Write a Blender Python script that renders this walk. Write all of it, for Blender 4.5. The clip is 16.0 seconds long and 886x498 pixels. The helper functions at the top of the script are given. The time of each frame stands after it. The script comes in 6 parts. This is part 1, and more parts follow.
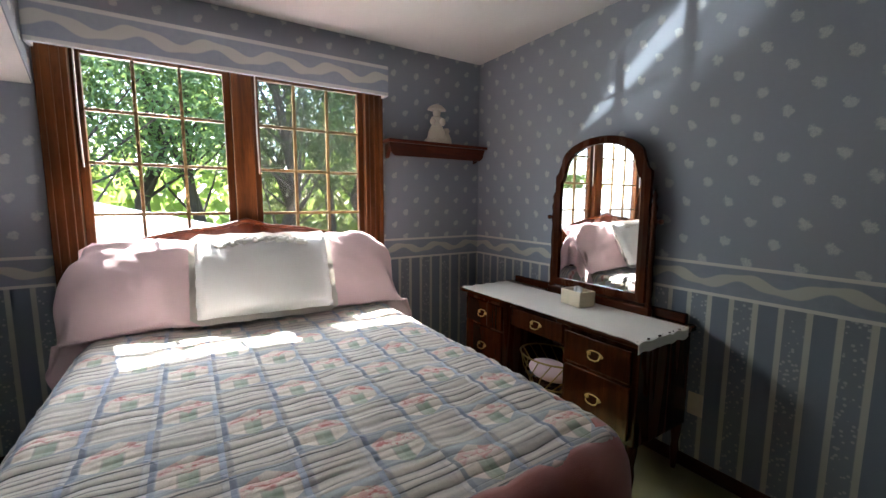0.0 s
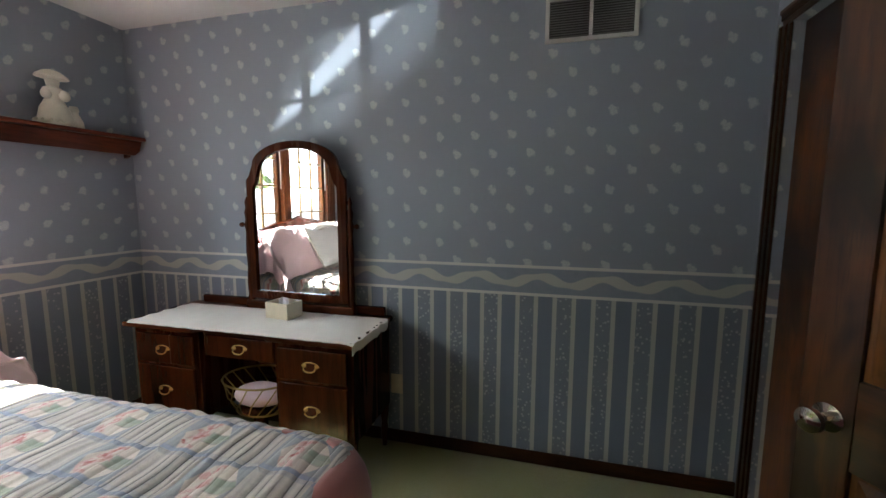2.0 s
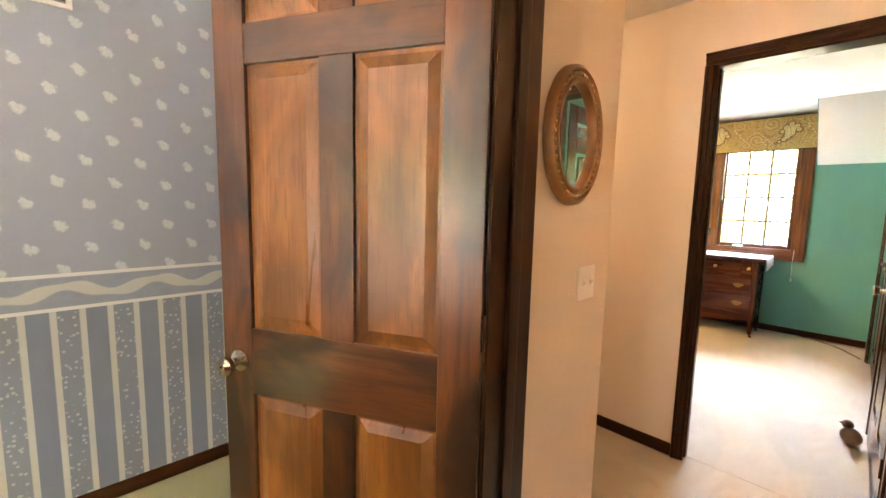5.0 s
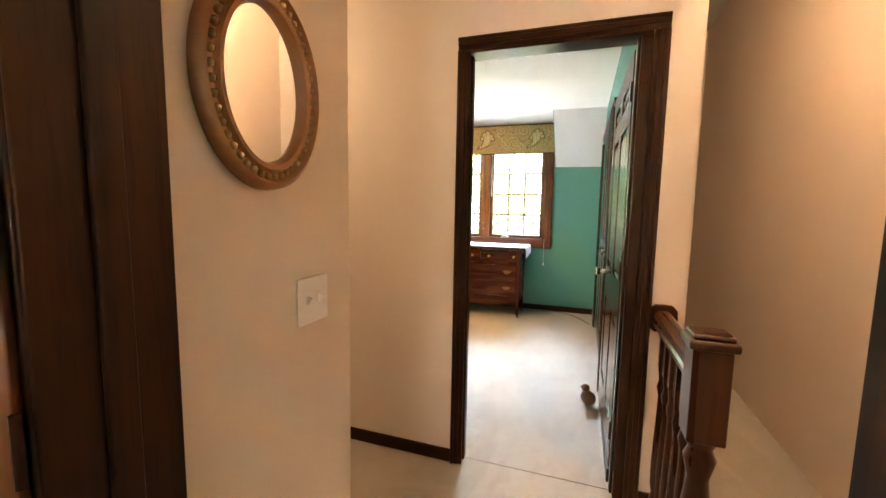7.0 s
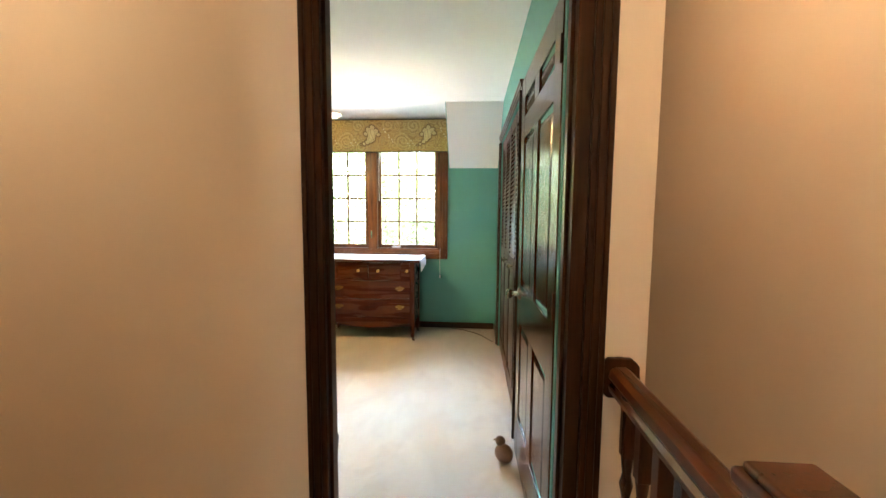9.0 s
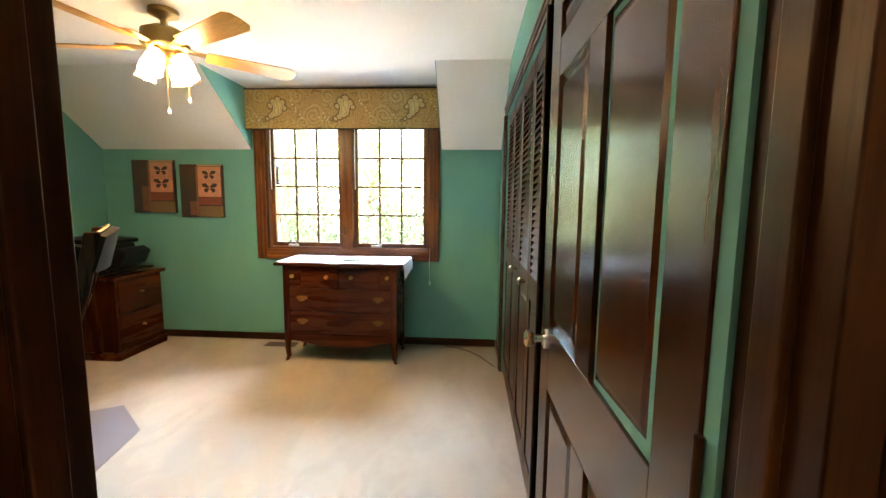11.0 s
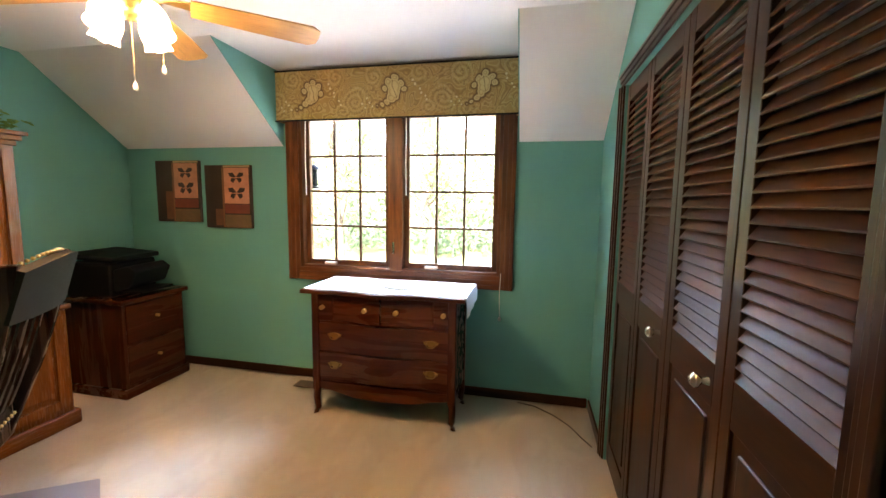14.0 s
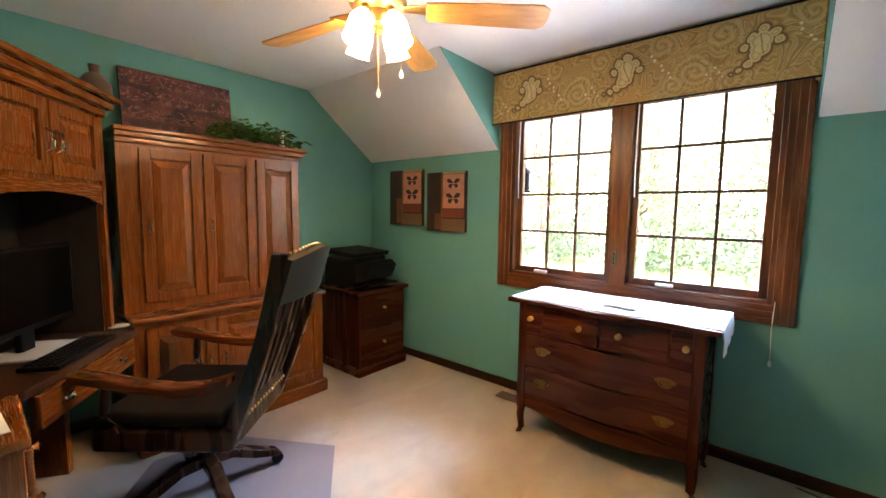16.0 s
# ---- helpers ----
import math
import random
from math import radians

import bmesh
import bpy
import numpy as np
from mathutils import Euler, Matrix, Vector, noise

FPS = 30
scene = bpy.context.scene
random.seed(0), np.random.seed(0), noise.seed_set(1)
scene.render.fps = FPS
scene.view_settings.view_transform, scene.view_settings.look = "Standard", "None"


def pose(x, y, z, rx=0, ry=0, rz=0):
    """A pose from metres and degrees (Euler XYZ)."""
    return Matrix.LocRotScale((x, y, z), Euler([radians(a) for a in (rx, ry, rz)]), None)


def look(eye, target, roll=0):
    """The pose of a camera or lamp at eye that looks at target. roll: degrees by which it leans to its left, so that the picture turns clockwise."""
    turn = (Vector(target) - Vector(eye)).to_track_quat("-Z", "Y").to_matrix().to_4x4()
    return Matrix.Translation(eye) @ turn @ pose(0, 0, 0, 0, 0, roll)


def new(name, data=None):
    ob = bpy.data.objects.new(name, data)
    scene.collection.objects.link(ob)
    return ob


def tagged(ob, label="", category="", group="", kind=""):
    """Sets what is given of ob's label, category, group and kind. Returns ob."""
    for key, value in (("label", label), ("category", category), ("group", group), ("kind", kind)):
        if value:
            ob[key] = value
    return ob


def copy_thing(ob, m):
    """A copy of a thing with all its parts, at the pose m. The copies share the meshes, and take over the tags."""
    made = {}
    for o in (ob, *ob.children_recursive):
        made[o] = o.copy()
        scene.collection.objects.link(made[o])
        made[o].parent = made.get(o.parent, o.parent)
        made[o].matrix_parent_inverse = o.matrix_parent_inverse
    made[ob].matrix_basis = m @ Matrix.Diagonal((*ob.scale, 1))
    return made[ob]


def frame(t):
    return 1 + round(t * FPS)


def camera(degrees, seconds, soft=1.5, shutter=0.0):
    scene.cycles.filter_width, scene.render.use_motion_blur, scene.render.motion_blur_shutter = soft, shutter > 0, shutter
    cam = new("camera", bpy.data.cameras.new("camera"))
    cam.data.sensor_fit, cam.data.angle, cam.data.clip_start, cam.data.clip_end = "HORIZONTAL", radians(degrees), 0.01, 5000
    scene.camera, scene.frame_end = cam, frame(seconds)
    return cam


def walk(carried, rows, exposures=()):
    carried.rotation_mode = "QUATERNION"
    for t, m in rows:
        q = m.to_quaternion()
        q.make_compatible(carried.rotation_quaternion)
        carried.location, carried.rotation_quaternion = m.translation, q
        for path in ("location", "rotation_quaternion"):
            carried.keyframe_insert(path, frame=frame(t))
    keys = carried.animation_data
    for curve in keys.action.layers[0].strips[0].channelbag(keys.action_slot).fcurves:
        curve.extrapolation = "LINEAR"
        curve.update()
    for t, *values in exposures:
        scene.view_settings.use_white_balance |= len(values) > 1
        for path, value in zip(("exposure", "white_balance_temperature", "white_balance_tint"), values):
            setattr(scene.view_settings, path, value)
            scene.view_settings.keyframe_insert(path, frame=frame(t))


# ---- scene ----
cam = camera(95.5, 16.0)
PATH = [
    (0, (-0.41, 3.847, 1.336), (0.648, 5.528, 1.101), 0.3),
    (0.5, (-0.373, 3.905, 1.346), (0.851, 5.466, 1.093), 0.6),
    (1, (-0.345, 3.949, 1.353), (1.101, 5.313, 1.129), 0.2),
    (1.5, (-0.314, 3.972, 1.371), (1.422, 4.937, 1.139), 0.7),
    (2, (-0.39, 3.964, 1.375), (1.529, 4.475, 1.141), 0.1),
    (2.5, (-0.429, 3.993, 1.402), (1.554, 4.06, 1.149), 0.7),
    (3, (-0.468, 3.967, 1.395), (1.497, 3.67, 1.166), 0.8),
    (3.5, (-0.51, 3.923, 1.395), (1.376, 3.299, 1.164), 1.1),
    (4, (-0.534, 3.861, 1.399), (1.254, 2.995, 1.166), 1.5),
    (4.5, (-0.58, 3.782, 1.388), (1.056, 2.652, 1.169), 1.7),
    (5, (-0.605, 3.721, 1.379), (0.822, 2.337, 1.154), 1.3),
    (5.2, (-0.611, 3.696, 1.382), (0.731, 2.231, 1.147), 1.1),
    (7.3, (-0.583, 3.134, 1.354), (-0.071, 1.21, 1.164), 1.0),
    (7.5, (-0.572, 3.064, 1.363), (-0.161, 1.114, 1.188), 0.9),
    (8, (-0.519, 2.916, 1.371), (-0.33, 0.932, 1.205), 0.1),
    (8.5, (-0.495, 2.759, 1.368), (-0.361, 0.774, 1.165), 0.3),
    (9, (-0.502, 2.507, 1.374), (-0.357, 0.521, 1.191), 0.4),
    (9.5, (-0.512, 2.313, 1.355), (-0.366, 0.33, 1.14), 0.6),
    (11.8, (-0.48, 1.345, 1.429), (-0.382, -0.639, 1.199), 0.5),
    (12, (-0.455, 1.292, 1.444), (-0.386, -0.692, 1.199), 0.3),
    (12.5, (-0.417, 1.104, 1.426), (-0.38, -0.883, 1.205), 0.2),
    (13, (-0.372, 0.985, 1.44), (-0.313, -0.995, 1.161), 0.5),
    (13.5, (-0.353, 0.843, 1.444), (-0.153, -1.129, 1.181), 0.3),
    (14, (-0.322, 0.73, 1.44), (0.096, -1.213, 1.218), 0.8),
    (14.5, (-0.284, 0.658, 1.42), (0.354, -1.228, 1.224), 1.1),
    (15, (-0.237, 0.624, 1.411), (0.641, -1.163, 1.227), 1.2),
    (15.5, (-0.197, 0.583, 1.391), (0.915, -1.069, 1.206), 1.4),
    (16, (-0.127, 0.541, 1.393), (1.152, -0.985, 1.207), 0.8),
]
EXPOSURES = [(0.0, 3.25, 6250, 7), (1.9, 3.5, 6250, 5), (2.6, 4.25, 6500, 8), (3.2, 5.15, 6600, 8), (4.0, 6.0, 6900, 10), (5.2, 6.12, 8200, 15), (7.3, 5.7, 7300, 10),
             (8.3, 5.6, 7300, 9), (9.7, 5.42, 7650, 5), (11.8, 5.1, 7900, 16), (13.0, 5.05, 7800, 18), (16.0, 4.95, 7300, 22)]
walk(cam, [(t, look(eye, target, roll)) for t, eye, target, roll in PATH], EXPOSURES)

# ---- world and sun ----
TO_SUN = Vector((-0.19, 1.06, 1.34)).normalized()
world = bpy.data.worlds.new("sky")
scene.world = world
world.use_nodes = True
_sky = world.node_tree.nodes.new("ShaderNodeTexSky")
_sky.sky_type, _sky.sun_disc = "NISHITA", False
_sky.sun_elevation = math.asin(TO_SUN.z)
_sky.sun_rotation = math.atan2(TO_SUN.x, TO_SUN.y)
_bg = world.node_tree.nodes["Background"]
_bg.inputs["Strength"].default_value = 0.15
world.node_tree.links.new(_sky.outputs[0], _bg.inputs["Color"])
sun_data = bpy.data.lights.new("sun", "SUN")
sun_data.energy, sun_data.angle, sun_data.color = 5.0, radians(0.6), (1.0, 0.95, 0.87)
sun = new("sun", sun_data)
sun.matrix_world = look((0, 0, 20), Vector((0, 0, 20)) - TO_SUN)


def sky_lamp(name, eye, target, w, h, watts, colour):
    """An added fill lamp standing in for the sky's light on a window: large and soft, outside it, out of view."""
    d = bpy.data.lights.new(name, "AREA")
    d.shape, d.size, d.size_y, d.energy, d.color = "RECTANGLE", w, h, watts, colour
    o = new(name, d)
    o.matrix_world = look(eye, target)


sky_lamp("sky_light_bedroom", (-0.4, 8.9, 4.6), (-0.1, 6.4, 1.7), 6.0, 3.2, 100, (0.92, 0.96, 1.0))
# side fill, added beyond the window's view to brighten the east wall
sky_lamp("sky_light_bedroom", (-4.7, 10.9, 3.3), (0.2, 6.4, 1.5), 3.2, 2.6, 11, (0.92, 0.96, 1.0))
sky_lamp("sky_light_study", (0.70, -5.6, 4.0), (0.68, -2.1, 1.5), 2.2, 1.8, 52, (0.44, 0.66, 1.0))


def streak_lamp(name, eye, target, watts, cone, wide):
    """An added spot lamp outside the bedroom window that throws the bright streak onto the east wall."""
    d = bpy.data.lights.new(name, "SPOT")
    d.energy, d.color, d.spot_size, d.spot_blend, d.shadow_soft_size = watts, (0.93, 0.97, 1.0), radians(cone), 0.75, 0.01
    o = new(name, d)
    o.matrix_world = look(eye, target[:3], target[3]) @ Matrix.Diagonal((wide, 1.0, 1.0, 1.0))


streak_lamp("sun_glint", (-2.30, 9.60, 1.50), (1.65, 4.98, 2.22, -42), 330, 12.0, 0.085)
streak_lamp("sun_glint", (-2.30, 9.60, 1.50), (1.65, 4.92, 2.21, -38), 75, 12.0, 0.40)

# ---- materials ----
class S:
    """A shader value that can be reckoned with."""

    def __init__(self, nt, sock):
        self.nt, self.sock = nt, sock

    def op(self, kind, *others):
        n = self.nt.nodes.new("ShaderNodeMath")
        n.operation = kind
        for i, o in enumerate((self, *others)):
            if isinstance(o, S):
                self.nt.links.new(o.sock, n.inputs[i])
            else:
                n.inputs[i].default_value = o
        return S(self.nt, n.outputs[0])

    def __add__(self, o):
        return self.op("ADD", o)

    def __sub__(self, o):
        return self.op("SUBTRACT", o)

    def __mul__(self, o):
        return self.op("MULTIPLY", o)

    def fract(self):
        return self.op("FRACT")

    def abs(self):
        return self.op("ABSOLUTE")

    def sin(self):
        return self.op("SINE")

    def below(self, edge, soft=0.01):
        """1 where the value is under edge, with a soft step."""
        n = self.nt.nodes.new("ShaderNodeMapRange")
        n.interpolation_type = "SMOOTHSTEP"
        for key, v in (("From Min", -soft), ("From Max", soft), ("To Min", 1.0), ("To Max", 0.0)):
            n.inputs[key].default_value = v
        self.nt.links.new((self - edge).sock, n.inputs["Value"])
        return S(self.nt, n.outputs[0])

    def both(self, o):
        return self * o

    def most(self, o):
        return self.op("MAXIMUM", o)

    def least(self, o):
        return self.op("MINIMUM", o)


class Mat:
    def __init__(self, name, colour=(0.5, 0.5, 0.5), rough=0.6, metal=0.0, world_space=False):
        self.m = bpy.data.materials.new(name)
        self.m.use_nodes = True
        self.nt = self.m.node_tree
        self.bsdf = self.nt.nodes["Principled BSDF"]
        self.bsdf.inputs["Base Color"].default_value = (*colour, 1)
        self.bsdf.inputs["Roughness"].default_value = rough
        self.bsdf.inputs["Metallic"].default_value = metal
        if world_space:
            g = self.nt.nodes.new("ShaderNodeNewGeometry")
            self.co = g.outputs["Position"]
        else:
            g = self.nt.nodes.new("ShaderNodeTexCoord")
            self.co = g.outputs["Object"]
        sep = self.nt.nodes.new("ShaderNodeSeparateXYZ")
        self.nt.links.new(self.co, sep.inputs[0])
        self.x, self.y, self.z = (S(self.nt, o) for o in sep.outputs)

    def vec(self, scale=(1, 1, 1), shift=None):
        n = self.nt.nodes.new("ShaderNodeMapping")
        n.inputs["Scale"].default_value = scale
        self.nt.links.new(self.co, n.inputs["Vector"])
        if shift is not None:
            c = self.nt.nodes.new("ShaderNodeCombineXYZ")
            for i in range(3):
                self.nt.links.new(shift.sock, c.inputs[i])
            self.nt.links.new(c.outputs[0], n.inputs["Location"])
        return n.outputs[0]

    def noise(self, scale, detail=3.0, rough=0.55, stretch=(1, 1, 1), distort=0.0, shift=None):
        n = self.nt.nodes.new("ShaderNodeTexNoise")
        n.inputs["Scale"].default_value = scale
        n.inputs["Detail"].default_value = detail
        n.inputs["Roughness"].default_value = rough
        n.inputs["Distortion"].default_value = distort
        self.nt.links.new(self.vec(stretch, shift), n.inputs["Vector"])
        return S(self.nt, n.outputs["Fac"])

    def cells(self, scale, stretch=(1, 1, 1)):
        n = self.nt.nodes.new("ShaderNodeTexVoronoi")
        n.inputs["Scale"].default_value = scale
        self.nt.links.new(self.vec(stretch), n.inputs["Vector"])
        return S(self.nt, n.outputs["Distance"])

    def wave(self, scale, distort=4.0, kind="BANDS", stretch=(1, 1, 1), detail=2.0, axis="X"):
        n = self.nt.nodes.new("ShaderNodeTexWave")
        n.wave_type = kind
        if kind == "BANDS":
            n.bands_direction = axis
        n.inputs["Scale"].default_value = scale
        n.inputs["Distortion"].default_value = distort
        n.inputs["Detail"].default_value = detail
        self.nt.links.new(self.vec(stretch), n.inputs["Vector"])
        return S(self.nt, n.outputs["Fac"])

    def rand(self):
        n = self.nt.nodes.new("ShaderNodeObjectInfo")
        return S(self.nt, n.outputs["Random"])

    def mix(self, fac, a, b):
        n = self.nt.nodes.new("ShaderNodeMix")
        n.data_type = "RGBA"
        if isinstance(fac, S):
            self.nt.links.new(fac.sock, n.inputs["Factor"])
        else:
            n.inputs["Factor"].default_value = fac
        for v, i in ((a, 6), (b, 7)):
            if isinstance(v, S):
                self.nt.links.new(v.sock, n.inputs[i])
            else:
                n.inputs[i].default_value = (*v, 1)
        return S(self.nt, n.outputs[2])

    def ramp(self, fac, *stops):
        n = self.nt.nodes.new("ShaderNodeValToRGB")
        el = n.color_ramp.elements
        while len(el) < len(stops):
            el.new(0.5)
        for e, (p, c) in zip(el, stops):
            e.position, e.color = p, (*c, 1)
        self.nt.links.new(fac.sock, n.inputs[0])
        return S(self.nt, n.outputs[0])

    def colour(self, c):
        self.nt.links.new(c.sock, self.bsdf.inputs["Base Color"])
        return self

    def rough(self, r):
        self.nt.links.new(r.sock, self.bsdf.inputs["Roughness"])
        return self

    def bump(self, height, strength=0.2, distance=0.002):
        n = self.nt.nodes.new("ShaderNodeBump")
        n.inputs["Strength"].default_value = strength
        n.inputs["Distance"].default_value = distance
        self.nt.links.new(height.sock, n.inputs["Height"])
        self.nt.links.new(n.outputs[0], self.bsdf.inputs["Normal"])
        return self

    def set(self, **k):
        for key, v in k.items():
            self.bsdf.inputs[key.replace("_", " ").title().replace("Ior", "IOR")].default_value = v
        return self


def paint(name, c, rough=0.75, grain=60, world_space=True, spread=0.05):
    m = Mat(name, c, rough, world_space=world_space)
    big, fine = m.noise(1.7, 4), m.noise(grain, 4)
    dark = tuple(v * (1 - spread) for v in c)
    m.colour(m.mix(big, dark, tuple(min(1, v * (1 + spread)) for v in c)))
    m.bump(fine, 0.12, 0.0015)
    return m.m


def wood(name, light, dark, along="z", rough=0.3, scale=1.0, coat=0.1, blotch=0.35, gloss=0.25):
    """Stained timber: streaks along one axis, broad blotches, fine pores."""
    m = Mat(name, light, rough)
    k = {"x": (0.07, 1, 1), "y": (1, 0.07, 1), "z": (1, 1, 0.07)}[along]
    shift = m.rand() * 7.0
    streak = m.noise(14 * scale, 4, 0.55, k, 0.9, shift)
    pores = m.noise(150 * scale, 2, 0.5, k, 0.0, shift)
    broad = m.noise(4.6, 3, 0.55, tuple(0.45 if v < 1 else 1 for v in k), 0.5, shift)
    mid = tuple((a + b) / 2 for a, b in zip(light, dark))
    c = m.ramp(streak, (0.33, dark), (0.52, mid), (0.72, light))
    c = m.mix(broad.below(0.47, 0.14) * blotch * 1.4, c, tuple(v * 0.45 for v in dark))
    c = m.mix(pores.below(0.4, 0.05) * 0.35, c, tuple(v * 0.5 for v in dark))
    m.colour(c)
    m.rough(streak * 0.18 + (rough - 0.07))
    m.bump(pores, 0.08, 0.001)
    m.set(coat_weight=coat * 0.4, coat_roughness=0.25, specular_ior_level=gloss)
    return m.m


def oak(name, along):
    """Flat-sawn golden oak: long nested arches of dark, porous grain over a warm ground."""
    m = Mat(name, rough=0.26)
    k = {"x": (0.10, 1, 1), "z": (1, 1, 0.10)}[along]
    shift = m.rand() * 9.0
    field = m.noise(5.5, 2, 0.5, k, 0.5, shift)
    rings = ((field * 9.0).fract() - 0.5).abs()
    grain = rings.below(0.20, 0.14)
    pores = m.noise(260, 2, 0.5, tuple(0.04 if v < 1 else 1 for v in k), 0.0, shift)
    broad = m.noise(3.0, 3, 0.5, (1, 1, 1), 0.3, shift)
    c = m.mix(broad, (0.110, 0.032, 0.0052), (0.20, 0.062, 0.0105))
    c = m.mix(grain * (pores * 0.55 + 0.1), c, (0.085, 0.023, 0.0045))
    c = m.mix(pores.below(0.40, 0.05) * 0.35, c, (0.07, 0.018, 0.004))
    m.colour(c)
    m.rough(pores * 0.2 + 0.16)
    m.bump(pores + grain * 0.4, 0.10, 0.001)
    m.set(coat_weight=0.12, coat_roughness=0.2, specular_ior_level=0.3)
    return m.m


def plain(name, c, rough=0.5, metal=0.0, spread=0.12, scale=20, bump=0.05):
    m = Mat(name, c, rough, metal)
    n = m.noise(scale, 3)
    m.colour(m.mix(n, tuple(v * (1 - spread) for v in c), tuple(min(1, v * (1 + spread)) for v in c)))
    m.rough(n * 0.15 + (rough - 0.07))
    if bump:
        m.bump(m.noise(scale * 8, 2), bump, 0.001)
    return m.m


def wallpaper():
    m = Mat("wallpaper", rough=0.8, world_space=True)
    u, z = m.x + m.y, m.z
    wob = (m.noise(60, 3) - 0.5) * 0.03
    a, b = 0.183, 0.1805

    def dots(du, dz):
        p, q = ((u + du) * (1 / a)).fract() - 0.5, ((z + dz) * (1 / b)).fract() - 0.5
        d = (p * p * (a * a) + q * q * (b * b)).op("SQRT")
        bud = ((p * a - 0.011) * (p * a - 0.011) + (q * b - 0.013) * (q * b - 0.013)).op("SQRT")
        veins = (m.noise(120, 2) - 0.5).abs().below(0.035, 0.02) * 0.45
        return (d + wob).below(0.0185, 0.006).most((bud + wob).below(0.012, 0.005)) * (veins * -1.0 + 1.0)

    du, dz = 40 * a + a / 2 - 5.99, 20 * b + b / 2 - 1.34
    spots = dots(du, dz).most(dots(du + a / 2, dz + b / 2))
    small = m.cells(26).below(0.16, 0.03) * 0.25
    weave = m.noise(190, 2)
    ground = m.mix(m.noise(2.0, 3), (0.245, 0.274, 0.32), (0.28, 0.308, 0.352))
    white = (0.49, 0.51, 0.50)
    top = m.mix(spots * 0.95, m.mix(small, ground, (0.28, 0.31, 0.37)), white)
    # stripes under the border
    f = ((u - 5.5695) * (1 / 0.0912)).fract()
    stripe = f.below(0.23, 0.03)
    field = (((u - 5.49) * (1 / 0.1824)).fract()).below(0.5, 0.01)
    sprig = m.cells(46).below(0.27, 0.05) * field
    low = m.mix(sprig * 0.75, m.mix(field, (0.16, 0.19, 0.235), (0.18, 0.208, 0.24)), (0.41, 0.42, 0.42))
    low = m.mix(stripe, low, (0.44, 0.435, 0.385))
    # border with its ribbon
    wavy = (u * (2 * math.pi / 0.31)).sin() * 0.019 + 0.983
    width = (u * (2 * math.pi / 0.155) + 0.9).sin() * 0.007 + 0.021
    ribbon = ((z - wavy).abs() - width).below(0.0, 0.004)
    edge = ((z - 1.052).abs().least((z - 0.908).abs())).below(0.009, 0.002)
    mid = m.mix(ribbon, m.mix(m.noise(30, 4), (0.185, 0.22, 0.27), (0.26, 0.295, 0.34)), (0.44, 0.435, 0.385))
    mid = m.mix(edge, mid, (0.60, 0.59, 0.54))
    c = m.mix(z.below(1.058, 0.001), top, mid)
    c = m.mix(z.below(0.902, 0.001), c, low)
    m.colour(m.mix(weave * 0.1, c, (0.3, 0.3, 0.3)))
    m.bump(weave, 0.15, 0.001)
    return m.m


def valance_paper():
    m = Mat("valance_cloth", rough=0.85, world_space=True)
    u, z = m.x, m.z
    wavy = (u * (2 * math.pi / 0.33)).sin() * 0.022 + 2.145
    ribbon = ((z - wavy).abs() - ((u * (2 * math.pi / 0.165) + 0.8).sin() * 0.008 + 0.026)).below(0.0, 0.005)
    edge = ((z - 2.23).abs().least((z - 2.058).abs())).below(0.011, 0.003)
    c = m.mix(m.noise(24, 4), (0.26, 0.295, 0.38), (0.37, 0.40, 0.47))
    c = m.mix(ribbon, c, (0.56, 0.56, 0.52))
    m.colour(m.mix(edge, c, (0.62, 0.62, 0.60)))
    m.bump(m.noise(160, 2), 0.2, 0.001)
    return m.m


